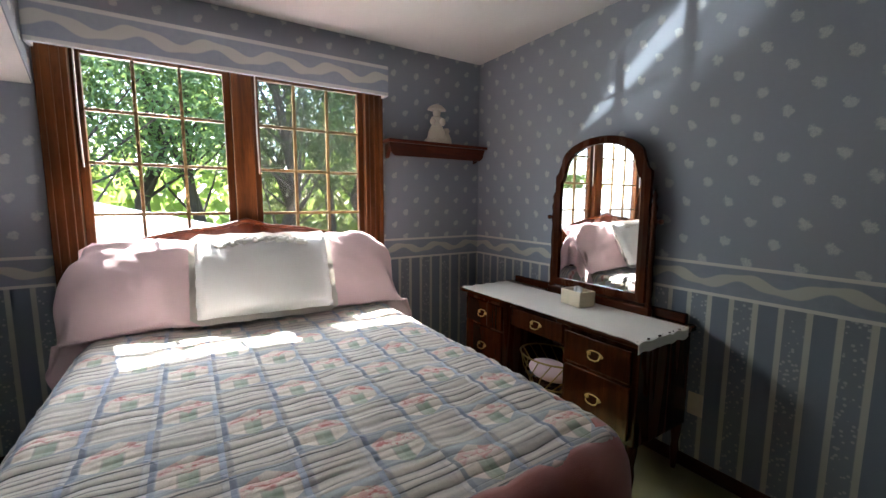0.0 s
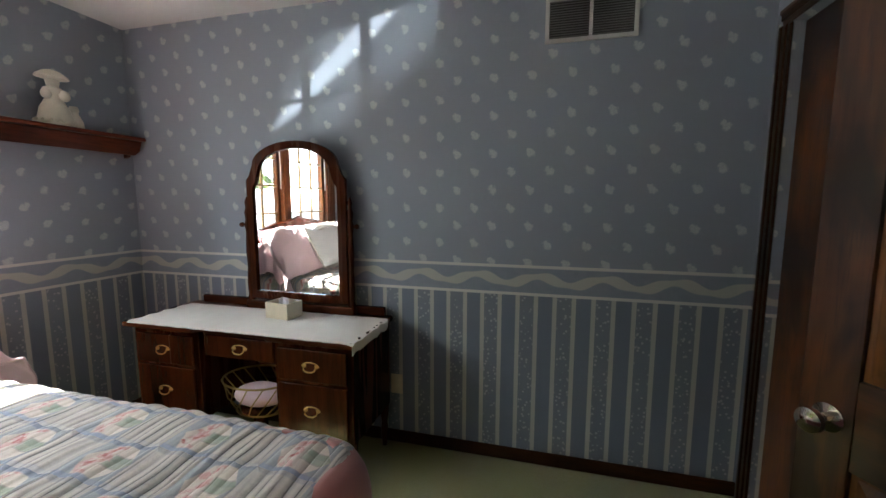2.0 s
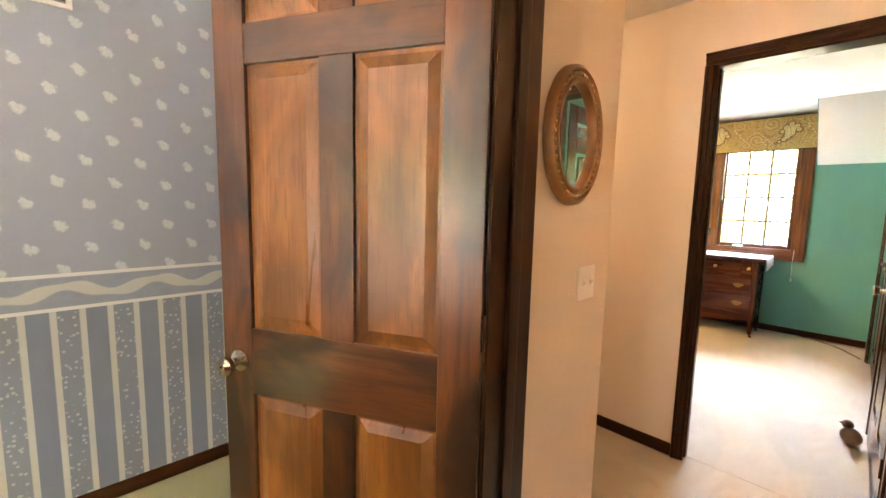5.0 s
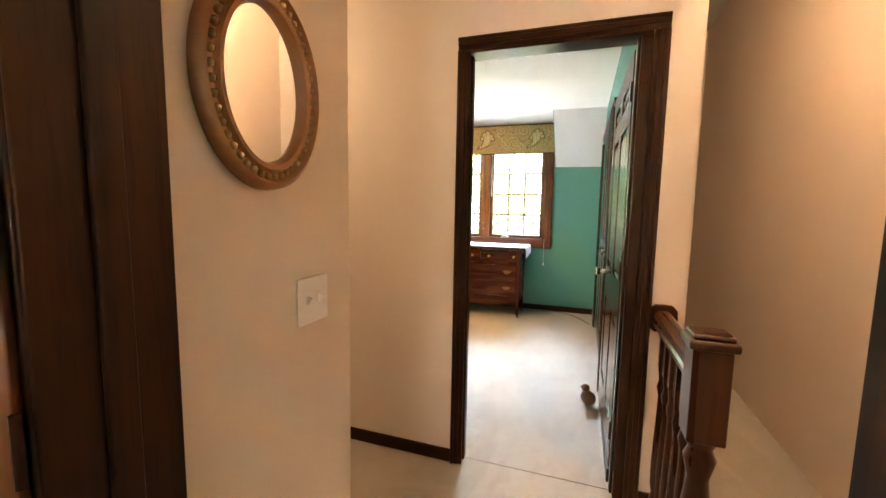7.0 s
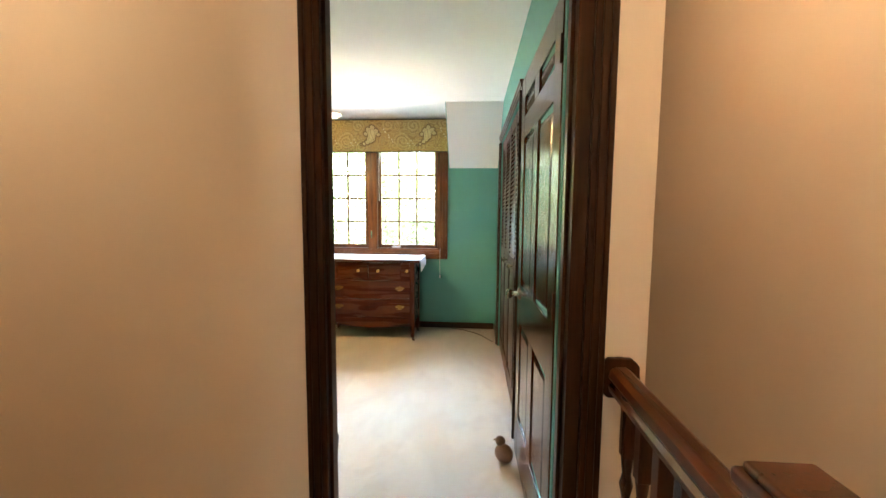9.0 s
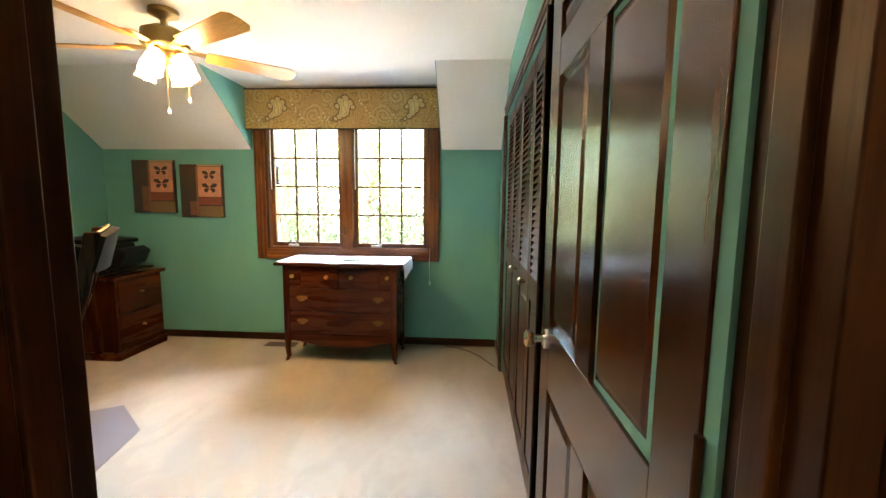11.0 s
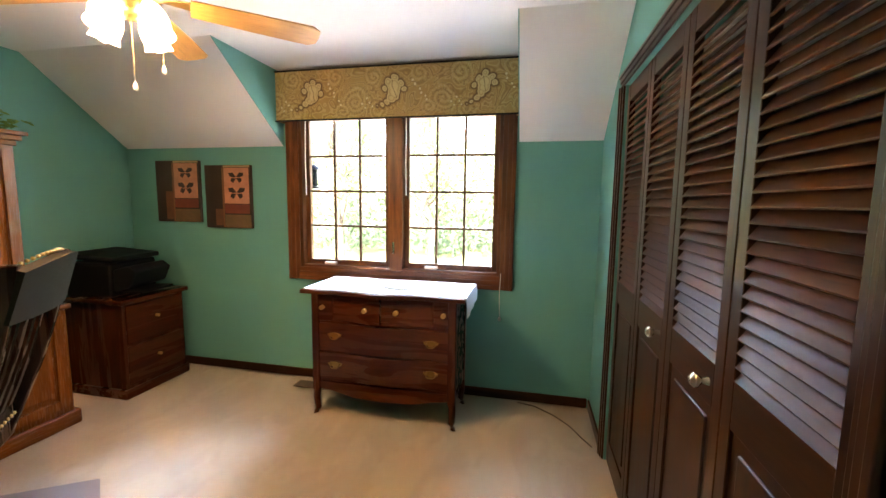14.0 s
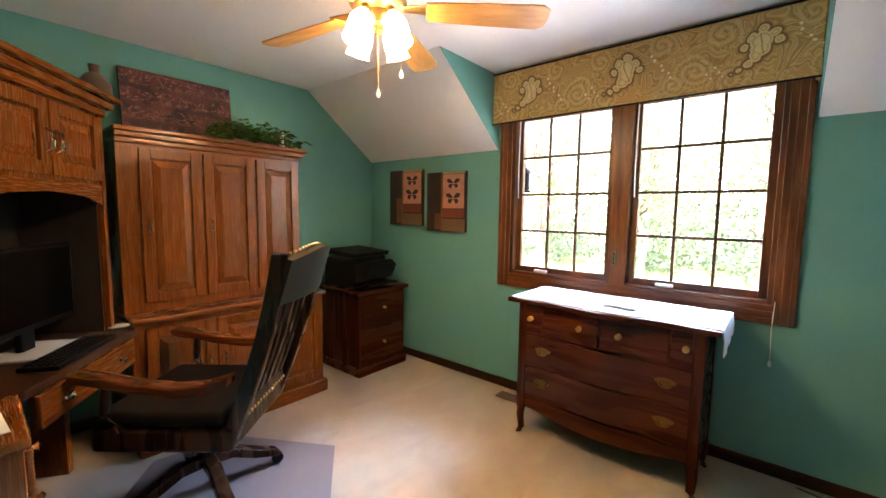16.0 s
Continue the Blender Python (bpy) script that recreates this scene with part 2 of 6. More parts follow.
def paisley():
    m = Mat("paisley_cloth", rough=0.85, world_space=True)
    wob, bend = (m.noise(7, 2) - 0.5) * 0.07, (m.noise(5, 2, 0.5, (1, 1, 1.3)) - 0.5) * 0.07
    u, z = m.x + wob, m.z + bend

    def spot(pu, cu, cz, r):
        """How far outside a round spot of radius r."""
        p, q = pu - cu, z - cz
        return (p * p + q * q).op("SQRT") - r

    def period(shift, a=0.64):
        return (((u + shift) * (1 / a)).fract() - 0.5) * a

    def union(pu, *rows):
        d = None
        for row in rows:
            s = spot(pu, *row)
            d = s if d is None else d.least(s)
        return d

    gold, cream, dark = (0.37, 0.265, 0.095), (0.50, 0.42, 0.21), (0.10, 0.055, 0.022)
    c = m.mix(m.noise(7, 3), (0.27, 0.185, 0.065), gold)
    veins = ((m.noise(6.5, 2, 0.45, (1, 1, 1), 0.8) * 8.0).fract() - 0.5).abs()
    c = m.mix(veins.below(0.09, 0.07) * 0.5, c, (0.17, 0.105, 0.038))
    c = m.mix((veins - 0.24).abs().below(0.06, 0.05) * 0.45, c, cream)
    # feathery scrolls winding round several centres in every repeat
    for shift, cz, r, way in ((0.02, 2.17, 0.10, 1), (0.15, 2.33, 0.075, -1), (0.19, 2.10, 0.08, 1), (0.50, 2.34, 0.065, -1), (0.56, 2.11, 0.06, 1)):
        pu, q = period(shift), z - cz
        d = (pu * pu + q * q).op("SQRT")
        arm = ((d * (1 / 0.036) + q.op("ARCTAN2", pu) * (way / (2 * math.pi))).fract() - 0.5).abs()
        comb = (q.op("ARCTAN2", pu) * (26 / (2 * math.pi)) + d * 40.0).fract().below(0.5, 0.2)
        inside = d.below(r, 0.012)
        c = m.mix(inside * 0.3, c, (0.36, 0.27, 0.105))
        c = m.mix(inside * arm.below(0.17, 0.08) * (comb * 0.4 + 0.12), c, cream)
        c = m.mix(inside * (arm - 0.40).below(0.10, 0.05) * (arm * -1.0 + 0.36).below(0.0, 0.02) * comb * 0.5, c, dark)
    pu = period(0.32)
    bloom = union(pu, (-0.004, 2.318, 0.026), (-0.046, 2.286, 0.027), (0.044, 2.290, 0.028), (-0.066, 2.244, 0.024), (0.072, 2.246, 0.024), (0.002, 2.262, 0.050), (0.006, 2.222, 0.045),
                  (0.030, 2.190, 0.031), (0.058, 2.160, 0.024), (0.092, 2.137, 0.017), (0.126, 2.124, 0.010))
    c = m.mix(bloom.below(0.012, 0.006) * 0.6, c, (0.20, 0.13, 0.05))
    c = m.mix(bloom.below(0.0, 0.004), c, m.mix(m.noise(30, 2), (0.42, 0.36, 0.17), (0.54, 0.47, 0.26)))
    c = m.mix(bloom.abs().below(0.005, 0.003) * 0.9, c, dark)
    c = m.mix((bloom + 0.016).abs().below(0.003, 0.003) * 0.6, c, (0.22, 0.15, 0.06))
    c = m.mix((pu - (z - 2.22) * 0.15).abs().below(0.003, 0.003) * bloom.below(-0.012, 0.004) * 0.7, c, dark)
    beads = union(pu, *[(-0.13 - 0.022 * k + 0.012 * (k % 2), 2.30 - 0.028 * k, 0.0085) for k in range(6)], *[(0.17 + 0.02 * k, 2.12 + 0.03 * (k % 3), 0.008) for k in range(5)])
    c = m.mix(beads.below(0.003, 0.002) * 0.6, c, dark)
    c = m.mix(beads.below(0.0, 0.003) * 0.95, c, (0.60, 0.54, 0.32))
    m.colour(c)
    m.bump(m.noise(220, 2), 0.25, 0.001)
    return m.m


def quilt_cloth():
    m = Mat("quilt_cloth", rough=0.9, world_space=True)
    x, y = (m.x - 0.08) * (1 / 0.15), (m.y - 4.4825) * (1 / 0.155)
    a, b = x.fract() - 0.5, y.fract() - 0.5
    check = ((x.op("FLOOR") + y.op("FLOOR")) * 0.5).fract().below(0.25, 0.01)
    n, fine = m.noise(27, 4, 0.65), m.noise(95, 2)
    jag = (n - 0.5) * 0.30
    cream, blue = (0.70, 0.63, 0.55), (0.22, 0.25, 0.36)
    # flower block: a peaked cream patch, two cream facets below it with green between, jagged red petals across
    w = a.abs()
    pale = (w * 0.71 - b + jag * 0.12).below(0.50, 0.012) * w.below(0.42, 0.012) * (b + w * 0.45 + jag * 0.2).below(0.42, 0.012)
    zig = ((a * 2.6 + 0.5).fract() - 0.5).abs()
    petal = (b - 0.08 - zig * 0.30 + jag * 1.3).abs().below(0.135, 0.03) * w.below(0.40, 0.03) * m.noise(42, 3, 0.6).below(0.53, 0.05)
    deep = (b - 0.05 - zig * 0.28 + jag * 1.6).abs().below(0.06, 0.02) * w.below(0.36, 0.03) * m.noise(33, 2).below(0.50, 0.04)
    green = (w + jag * 0.15).below(0.135, 0.015) * b.below(-0.04, 0.03)
    seam = (w - 0.14).abs().below(0.014, 0.010) * b.below(-0.02, 0.02) + (b + 0.02 + w * 0.2).abs().below(0.014, 0.01) * 0.5
    side = a.below(0.0, 0.02)
    flower = m.mix(pale, m.mix(fine, (0.31, 0.33, 0.37), (0.38, 0.39, 0.40)), m.mix(fine, cream, (0.62, 0.55, 0.48)))
    flower = m.mix((b + 0.06).op("MULTIPLY", -1.0).below(0.0, 0.02) * pale * 0.45, flower, (0.56, 0.47, 0.42))
    flower = m.mix(green * pale * 0.85, flower, m.mix(side, (0.25, 0.31, 0.24), (0.33, 0.37, 0.29)))
    flower = m.mix(seam * pale * 0.5, flower, (0.33, 0.30, 0.27))
    flower = m.mix(petal * pale * 0.8, flower, m.mix(side, (0.54, 0.27, 0.25), (0.58, 0.35, 0.32)))
    flower = m.mix(deep * pale * n.below(0.55, 0.06) * 0.9, flower, (0.40, 0.11, 0.105))
    # ruched block: puckered grey strips, the shade in their folds painted as dark lines
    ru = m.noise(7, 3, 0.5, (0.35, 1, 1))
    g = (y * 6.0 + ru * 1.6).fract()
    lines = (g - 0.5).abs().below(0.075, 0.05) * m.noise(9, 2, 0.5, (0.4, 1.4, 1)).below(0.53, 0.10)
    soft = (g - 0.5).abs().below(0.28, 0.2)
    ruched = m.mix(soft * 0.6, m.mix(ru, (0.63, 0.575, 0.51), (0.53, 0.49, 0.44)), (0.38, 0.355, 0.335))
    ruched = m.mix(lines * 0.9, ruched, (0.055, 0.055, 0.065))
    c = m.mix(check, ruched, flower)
    sash = a.abs().op("MULTIPLY", -1.0).below(-0.40, 0.015) * m.noise(5, 2).below(0.62, 0.1)
    c = m.mix(sash * (check * 0.5 + 0.3), c, m.mix(m.noise(60, 2), blue, (0.30, 0.335, 0.44)))
    m.colour(c)
    puff = a.abs().most(b.abs()).below(0.46, 0.06)
    m.bump(puff + n * 0.6 - lines * 0.8 - soft * 0.3, 0.6, 0.007)
    m.set(sheen_weight=0.2)
    return m.m


def fabric(name, c, scale=300, rough=0.9, spread=0.1):
    m = Mat(name, c, rough)
    n, w = m.noise(4, 4), m.noise(scale, 2)
    m.colour(m.mix(n, tuple(v * (1 - spread) for v in c), tuple(min(0.95, v * (1 + spread)) for v in c)))
    m.bump(w + n * 2.0, 0.25, 0.002)
    m.set(sheen_weight=0.25)
    return m.m


def carpet(name, a, b):
    m = Mat(name, a, 0.95, world_space=True)
    tuft, pat, big = m.noise(420, 2), m.noise(22, 4), m.noise(1.6, 3, 0.5, (1, 0.4, 1))
    swept = m.noise(3.2, 4, 0.6, (1, 0.5, 1), 1.2).below(0.5, 0.05)    # pile brushed one way or the other
    c = m.mix(pat * 0.3 + big * 0.35 + swept * 0.35, a, b)
    m.colour(m.mix(tuft.below(0.42, 0.1) * 0.35, c, tuple(v * 0.55 for v in a)))
    m.bump(tuft + pat * 0.6, 0.6, 0.006)
    m.set(sheen_weight=0.35)
    return m.m


def glow(name, c, power):
    m = Mat(name, c, 0.4)
    m.bsdf.inputs["Emission Color"].default_value = (*c, 1)
    m.bsdf.inputs["Emission Strength"].default_value = power
    return m.m


def glass(name):
    m = Mat(name, (1, 1, 1), 0.0)
    m.set(transmission_weight=1.0, ior=1.02)
    return m.m


PAPER, VALANCE, PAISLEY, QUILT = wallpaper(), valance_paper(), paisley(), quilt_cloth()
WHITE_CEIL = paint("ceiling_paint", (0.72, 0.705, 0.685), 0.9, 90)
HALL_PAINT = paint("hall_paint", (0.665, 0.545, 0.44), 0.8, 80)
TEAL = paint("teal_paint", (0.095, 0.30, 0.265), 0.75, 80)
TRIM = wood("dark_trim_wood", (0.062, 0.019, 0.004), (0.018, 0.0055, 0.0019), "z", 0.3, 1.0, 0.05, 0.3, 0.16)
TRIM_X = wood("dark_trim_wood_flat", (0.062, 0.019, 0.004), (0.018, 0.0055, 0.0019), "x", 0.3, 1.0, 0.05, 0.3, 0.16)
TRIM_Y = wood("dark_trim_wood_side", (0.062, 0.019, 0.004), (0.018, 0.0055, 0.0019), "y", 0.3, 1.0, 0.05, 0.3, 0.16)
DOOR_WOOD = wood("door_wood", (0.19, 0.058, 0.0125), (0.062, 0.0175, 0.005), "z", 0.30, 0.8, 1.2, 0.8, 0.5)
DOOR_RAIL = wood("door_rail_wood", (0.175, 0.055, 0.012), (0.056, 0.0165, 0.0045), "x", 0.30, 0.8, 1.2, 0.8, 0.5)
PANEL_WOOD = wood("door_panel_wood", (0.345, 0.128, 0.026), (0.175, 0.057, 0.0115), "z", 0.28, 0.8, 1.2, 0.5, 0.5)
WINDOW_WOOD = wood("window_wood", (0.19, 0.065, 0.018), (0.06, 0.019, 0.006), "z", 0.32)
WINDOW_WOOD_X = wood("window_wood_flat", (0.19, 0.065, 0.018), (0.06, 0.019, 0.006), "x", 0.32)
MAHOGANY = wood("mahogany", (0.088, 0.019, 0.0042), (0.036, 0.008, 0.0022), "x", 0.25, 1.0, 0.1, 0.35, 0.14)
MAHOGANY_Z = wood("mahogany_upright", (0.088, 0.019, 0.0042), (0.036, 0.008, 0.0022), "z", 0.25, 1.0, 0.1, 0.35, 0.14)
BURR = wood("walnut_front", (0.085, 0.02, 0.005), (0.030, 0.0075, 0.0024), "z", 0.22)
RAIL_WOOD = wood("rail_wood", (0.085, 0.023, 0.006), (0.030, 0.0085, 0.0028), "z", 0.27, 1.0, 0.1, 0.1)
RAIL_ALONG = wood("rail_wood_along", (0.085, 0.023, 0.006), (0.030, 0.0085, 0.0028), "y", 0.27, 1.0, 0.1, 0.1)
SHELF_WOOD = wood("shelf_wood", (0.16, 0.034, 0.012), (0.06, 0.013, 0.006), "x", 0.3)
SLAT_WOOD = wood("louver_wood", (0.095, 0.030, 0.0065), (0.04, 0.012, 0.003), "x", 0.36, 1.0, 0.0, 0.2, 0.12)
DARK_DOOR = wood("dark_door_wood", (0.085, 0.024, 0.0040), (0.030, 0.0080, 0.0016), "z", 0.19, 0.9, 0.2, 0.4, 0.28)
DARK_RAIL = wood("dark_door_rail", (0.085, 0.024, 0.0040), (0.030, 0.0080, 0.0016), "x", 0.19, 0.9, 0.2, 0.4, 0.28)
OAK, OAK_Y = oak("oak", "z"), oak("oak_flat", "x")
ARM_WOOD = wood("arm_wood", (0.17, 0.045, 0.010), (0.07, 0.018, 0.004), "y", 0.25)
CHAIR_WOOD = wood("chair_wood", (0.045, 0.015, 0.0045), (0.012, 0.004, 0.0016), "z", 0.25, 1.0, 0.1, 0.35, 0.18)
BED_CARPET = carpet("green_carpet", (0.175, 0.168, 0.05), (0.23, 0.218, 0.072))
BEIGE_CARPET = carpet("beige_carpet", (0.31, 0.245, 0.172), (0.42, 0.337, 0.245))
WHITE_CLOTH = fabric("white_cloth", (0.90, 0.90, 0.90), spread=0.03)
PINK_CLOTH = fabric("pink_cloth", (0.86, 0.64, 0.68))
ROSE_CLOTH = fabric("rose_cloth", (0.33, 0.125, 0.115))
LACE = fabric("lace_cloth", (0.72, 0.69, 0.64), 160)
BRASS = plain("brass", (0.50, 0.33, 0.12), 0.32, 1.0)
DARK_BRASS = plain("aged_brass", (0.20, 0.115, 0.032), 0.38, 1.0, 0.3)
CHROME = plain("polished_metal", (0.72, 0.66, 0.58), 0.12, 1.0, 0.03, bump=0)
GILT = plain("gilt_frame", (0.235, 0.095, 0.032), 0.34, 0.3, 0.35, 40)
MIRROR = Mat("mirror_glass", (0.9, 0.9, 0.9), 0.01, 1.0).m
PANE = glass("window_glass")
IVORY = plain("ivory_plaster", (0.66, 0.60, 0.50), 0.6)
CREAM_WOOD = plain("cream_painted_wood", (0.70, 0.62, 0.46), 0.5)
TISSUE = fabric("tissue", (0.85, 0.85, 0.85))
VENT_WHITE = plain("vent_white", (0.62, 0.60, 0.56), 0.45)
VENT_SHADE = plain("vent_dark", (0.05, 0.045, 0.04), 0.6)
PLATE = plain("switch_plastic", (0.78, 0.72, 0.68), 0.35, spread=0.03)
BLACK = plain("black_plastic", (0.0045, 0.0045, 0.005), 0.5)
SCREEN = plain("dark_screen", (0.0015, 0.0018, 0.002), 0.2, bump=0)
LEATHER = plain("dark_leather", (0.018, 0.013, 0.0065), 0.55, spread=0.3, scale=60, bump=0.3)
SCREEN.node_tree.nodes["Principled BSDF"].inputs["Specular IOR Level"].default_value = 0.05
for _m in (LEATHER, BLACK):
    _m.node_tree.nodes["Principled BSDF"].inputs["Specular IOR Level"].default_value = 0.12
# same leather as the crest, blackened to paint the seat's shade
SHADED_LEATHER = plain("black_leather", (0.005, 0.0042, 0.0035), 0.6, spread=0.3, scale=60, bump=0.3)
SHADED_LEATHER.node_tree.nodes["Principled BSDF"].inputs["Specular IOR Level"].default_value = 0.08
MAT_PLASTIC = plain("mat_plastic", (0.165, 0.145, 0.155), 0.35, spread=0.08)
BLADE = wood("blade_wood", (0.80, 0.42, 0.125), (0.58, 0.27, 0.075), "x", 0.3)
MARBLE = fabric("runner_cloth", (0.80, 0.80, 0.80), 200)
LAMP_GLASS = glow("lamp_glass", (1.0, 0.72, 0.42), 1.25)
BULB = glow("bulb_glass", (1.0, 0.70, 0.40), 27.0)
TERRACOTTA = plain("dark_pottery", (0.10, 0.055, 0.035), 0.6, spread=0.4, scale=12)
SILVER_PLASTIC = plain("grey_plastic", (0.35, 0.36, 0.37), 0.35)
CORD_WHITE = plain("white_cord", (0.75, 0.74, 0.72), 0.6)
PAPER_SHEET = plain("paper", (0.74, 0.68, 0.56), 0.7)


# ---- building helpers ----
def bx(bm, x, y, z, bevel=0.0, seg=2):
    """A box between the pairs x, y and z, its edges rounded by bevel."""
    (x0, x1), (y0, y1), (z0, z1) = (sorted(p) for p in (x, y, z))
    m = Matrix.Translation(((x0 + x1) / 2, (y0 + y1) / 2, (z0 + z1) / 2)) @ Matrix.Diagonal((x1 - x0, y1 - y0, z1 - z0, 1))
    r = bmesh.ops.create_cube(bm, size=1, matrix=m)
    if bevel:
        edges = list({e for v in r["verts"] for e in v.link_edges})
        bmesh.ops.bevel(bm, geom=edges, offset=bevel, segments=seg, affect="EDGES", profile=0.5)
    return bm


def prism(bm, pts, axis, a, b, bevel=0.0):
    """The polygon pts (two coordinates, the remaining axes in order) drawn out along axis from a to b."""
    def at(p, d):
        return {"x": (d, p[0], p[1]), "y": (p[0], d, p[1]), "z": (p[0], p[1], d)}[axis]
    lo, hi = [bm.verts.new(at(p, a)) for p in pts], [bm.verts.new(at(p, b)) for p in pts]
    n = len(pts)
    faces = [bm.faces.new(lo), bm.faces.new(hi)] + [bm.faces.new((lo[i], lo[(i + 1) % n], hi[(i + 1) % n], hi[i])) for i in range(n)]
    bmesh.ops.recalc_face_normals(bm, faces=faces)
    if bevel:
        edges = list({e for f in faces for e in f.edges})
        bmesh.ops.bevel(bm, geom=edges, offset=bevel, segments=2, affect="EDGES", profile=0.5)
    return bm


def lathe(bm, prof, seg=20, at=(0, 0, 0), turn=None):
    """A turned body: prof holds pairs of radius and height."""
    m = Matrix.Translation(at) @ (turn or Matrix())
    rings = [[bm.verts.new(m @ Vector((r * math.cos(2 * math.pi * i / seg), r * math.sin(2 * math.pi * i / seg), h))) for i in range(seg)] for r, h in prof]
    for p, q in zip(rings, rings[1:]):
        for i in range(seg):
            bm.faces.new((p[i], p[(i + 1) % seg], q[(i + 1) % seg], q[i]))
    bm.faces.new(list(reversed(rings[0])))
    bm.faces.new(rings[-1])
    return bm


def tube(bm, pts, r, seg=8, taper=None, flat=1.0):
    """A round bar along the points."""
    pts = [Vector(p) for p in pts]
    rings = []
    for i, p in enumerate(pts):
        d = (pts[min(i + 1, len(pts) - 1)] - pts[max(i - 1, 0)]).normalized()
        side = d.cross(Vector((0, 0, 1)) if abs(d.z) < 0.9 else Vector((0, 1, 0))).normalized()
        up = side.cross(d)
        k = r if taper is None else r + (taper - r) * i / (len(pts) - 1)
        rings.append([bm.verts.new(p + k * (math.cos(a) * side + flat * math.sin(a) * up)) for a in (2 * math.pi * j / seg for j in range(seg))])
    for p, q in zip(rings, rings[1:]):
        for i in range(seg):
            bm.faces.new((p[i], p[(i + 1) % seg], q[(i + 1) % seg], q[i]))
    bm.faces.new(list(reversed(rings[0])))
    bm.faces.new(rings[-1])
    return bm


def ball(bm, at, r, u=12, v=8, squash=(1, 1, 1)):
    bmesh.ops.create_uvsphere(bm, u_segments=u, v_segments=v, radius=r, matrix=Matrix.Translation(at) @ Matrix.Diagonal((*squash, 1)))
    return bm


def keep_flats(me):
    """Corner normals weighted by area, so that flat faces stay flat and only the rounded edges turn."""
    around = [[] for _ in me.vertices]
    faces = [(p.normal.copy(), p.area) for p in me.polygons]
    for p in me.polygons:
        for v in p.vertices:
            around[v].append(p.index)
    out = []
    for p in me.polygons:
        n0 = faces[p.index][0]
        for v in p.vertices:
            total = Vector((0, 0, 0))
            for f in around[v]:
                n, area = faces[f]
                if n.dot(n0) > 0.64:
                    total += n * area
            out.append(total.normalized() if total.length > 1e-12 else n0)
    me.normals_split_custom_set(out)


def to_mesh(name, bm, material, smooth=False):
    me = bpy.data.meshes.new(name)
    bmesh.ops.recalc_face_normals(bm, faces=bm.faces)
    bm.to_mesh(me)
    bm.free()
    me.materials.append(material)
    if smooth:
        me.shade_smooth()
        if len(me.polygons) < 4000:
            keep_flats(me)
    return me


def part(name, bm, material, parent, label="", smooth=True, at=None):
    ob = new(name, to_mesh(name, bm, material, smooth))
    ob.parent = parent
    if at is not None:
        ob.matrix_basis = at
    return tagged(ob, label)


def again(ob, parent, at):
    """Another piece on the same mesh."""
    o = new(ob.name.split(".")[0], ob.data)
    o.parent, o.matrix_basis = parent, at
    return o


def solo(name, bm, material, at=None, label="", category="", group="", kind="", smooth=True):
    ob = new(name, to_mesh(name, bm, material, smooth))
    if at is not None:
        ob.matrix_basis = at
    return tagged(ob, label, category, group, kind)


def thing(name, at, label, category, group="", kind=""):
    ob = new(name)
    ob.matrix_basis, ob.empty_display_size = at, 0.1
    return tagged(ob, label, category, group, kind)


B = bmesh.new


# ---- the shell of the house ----
CEIL = 2.43
EAST, NORTH = 1.65, 6.575


def structure(name, material, boxes, label="", category="wall", smooth=False):
    bm = B()
    for b in boxes:
        bx(bm, *b)
    return solo(name, bm, material, None, label, category, "", "structure", smooth)


def wall_with_hole(name, material, axis, span, depth, hole, label, top=CEIL):
    """A wall along x or y with one opening (from, to, bottom, top) right through it."""
    h0, h1, z0, z1 = hole
    cuts = [((span[0], h0), (0, top)), ((h1, span[1]), (0, top)), ((h0, h1), (z1, top))] + ([((h0, h1), (0, z0))] if z0 > 0 else [])
    structure(name, material, [(c, depth, z) if axis == "x" else (depth, c, z) for c, z in cuts], label)


WELL = 3.25     # the stairwell is open to a higher ceiling
structure("floor_bedroom", BED_CARPET, [((-2.1, 1.8), (2.85, 6.72), (-0.2, 0.0))], "short olive-green carpet of the bedroom", "floor")
structure("floor_hall", BEIGE_CARPET, [((-1.9, 1.75), (1.25, 2.85), (-0.2, 0.0)), ((-1.9, -0.99), (-2.0, 1.25), (-0.2, 0.0))], "pinkish beige carpet of the hall", "floor")
structure("floor_study", BEIGE_CARPET, [((-0.985, 3.3), (-2.4, 1.25), (-0.18, 0.003))], "pale beige carpet of the study", "floor")
structure("ceiling_bedroom", WHITE_CEIL, [((-2.1, 1.8), (2.85, 6.72), (CEIL, CEIL + 0.15))], "plain white bedroom ceiling", "ceiling")
structure("ceiling_hall", WHITE_CEIL, [((-1.02, 1.75), (1.2, 2.85), (CEIL + 0.003, CEIL + 0.15)), ((-1.9, -0.972), (-2.0, 2.85), (WELL, WELL + 0.15))], "plain white hall ceiling", "ceiling")
structure("ceiling_study", WHITE_CEIL, [((-0.985, 3.3), (-2.4, 1.195), (CEIL - 0.003, CEIL + 0.15))], "plain white study ceiling", "ceiling")

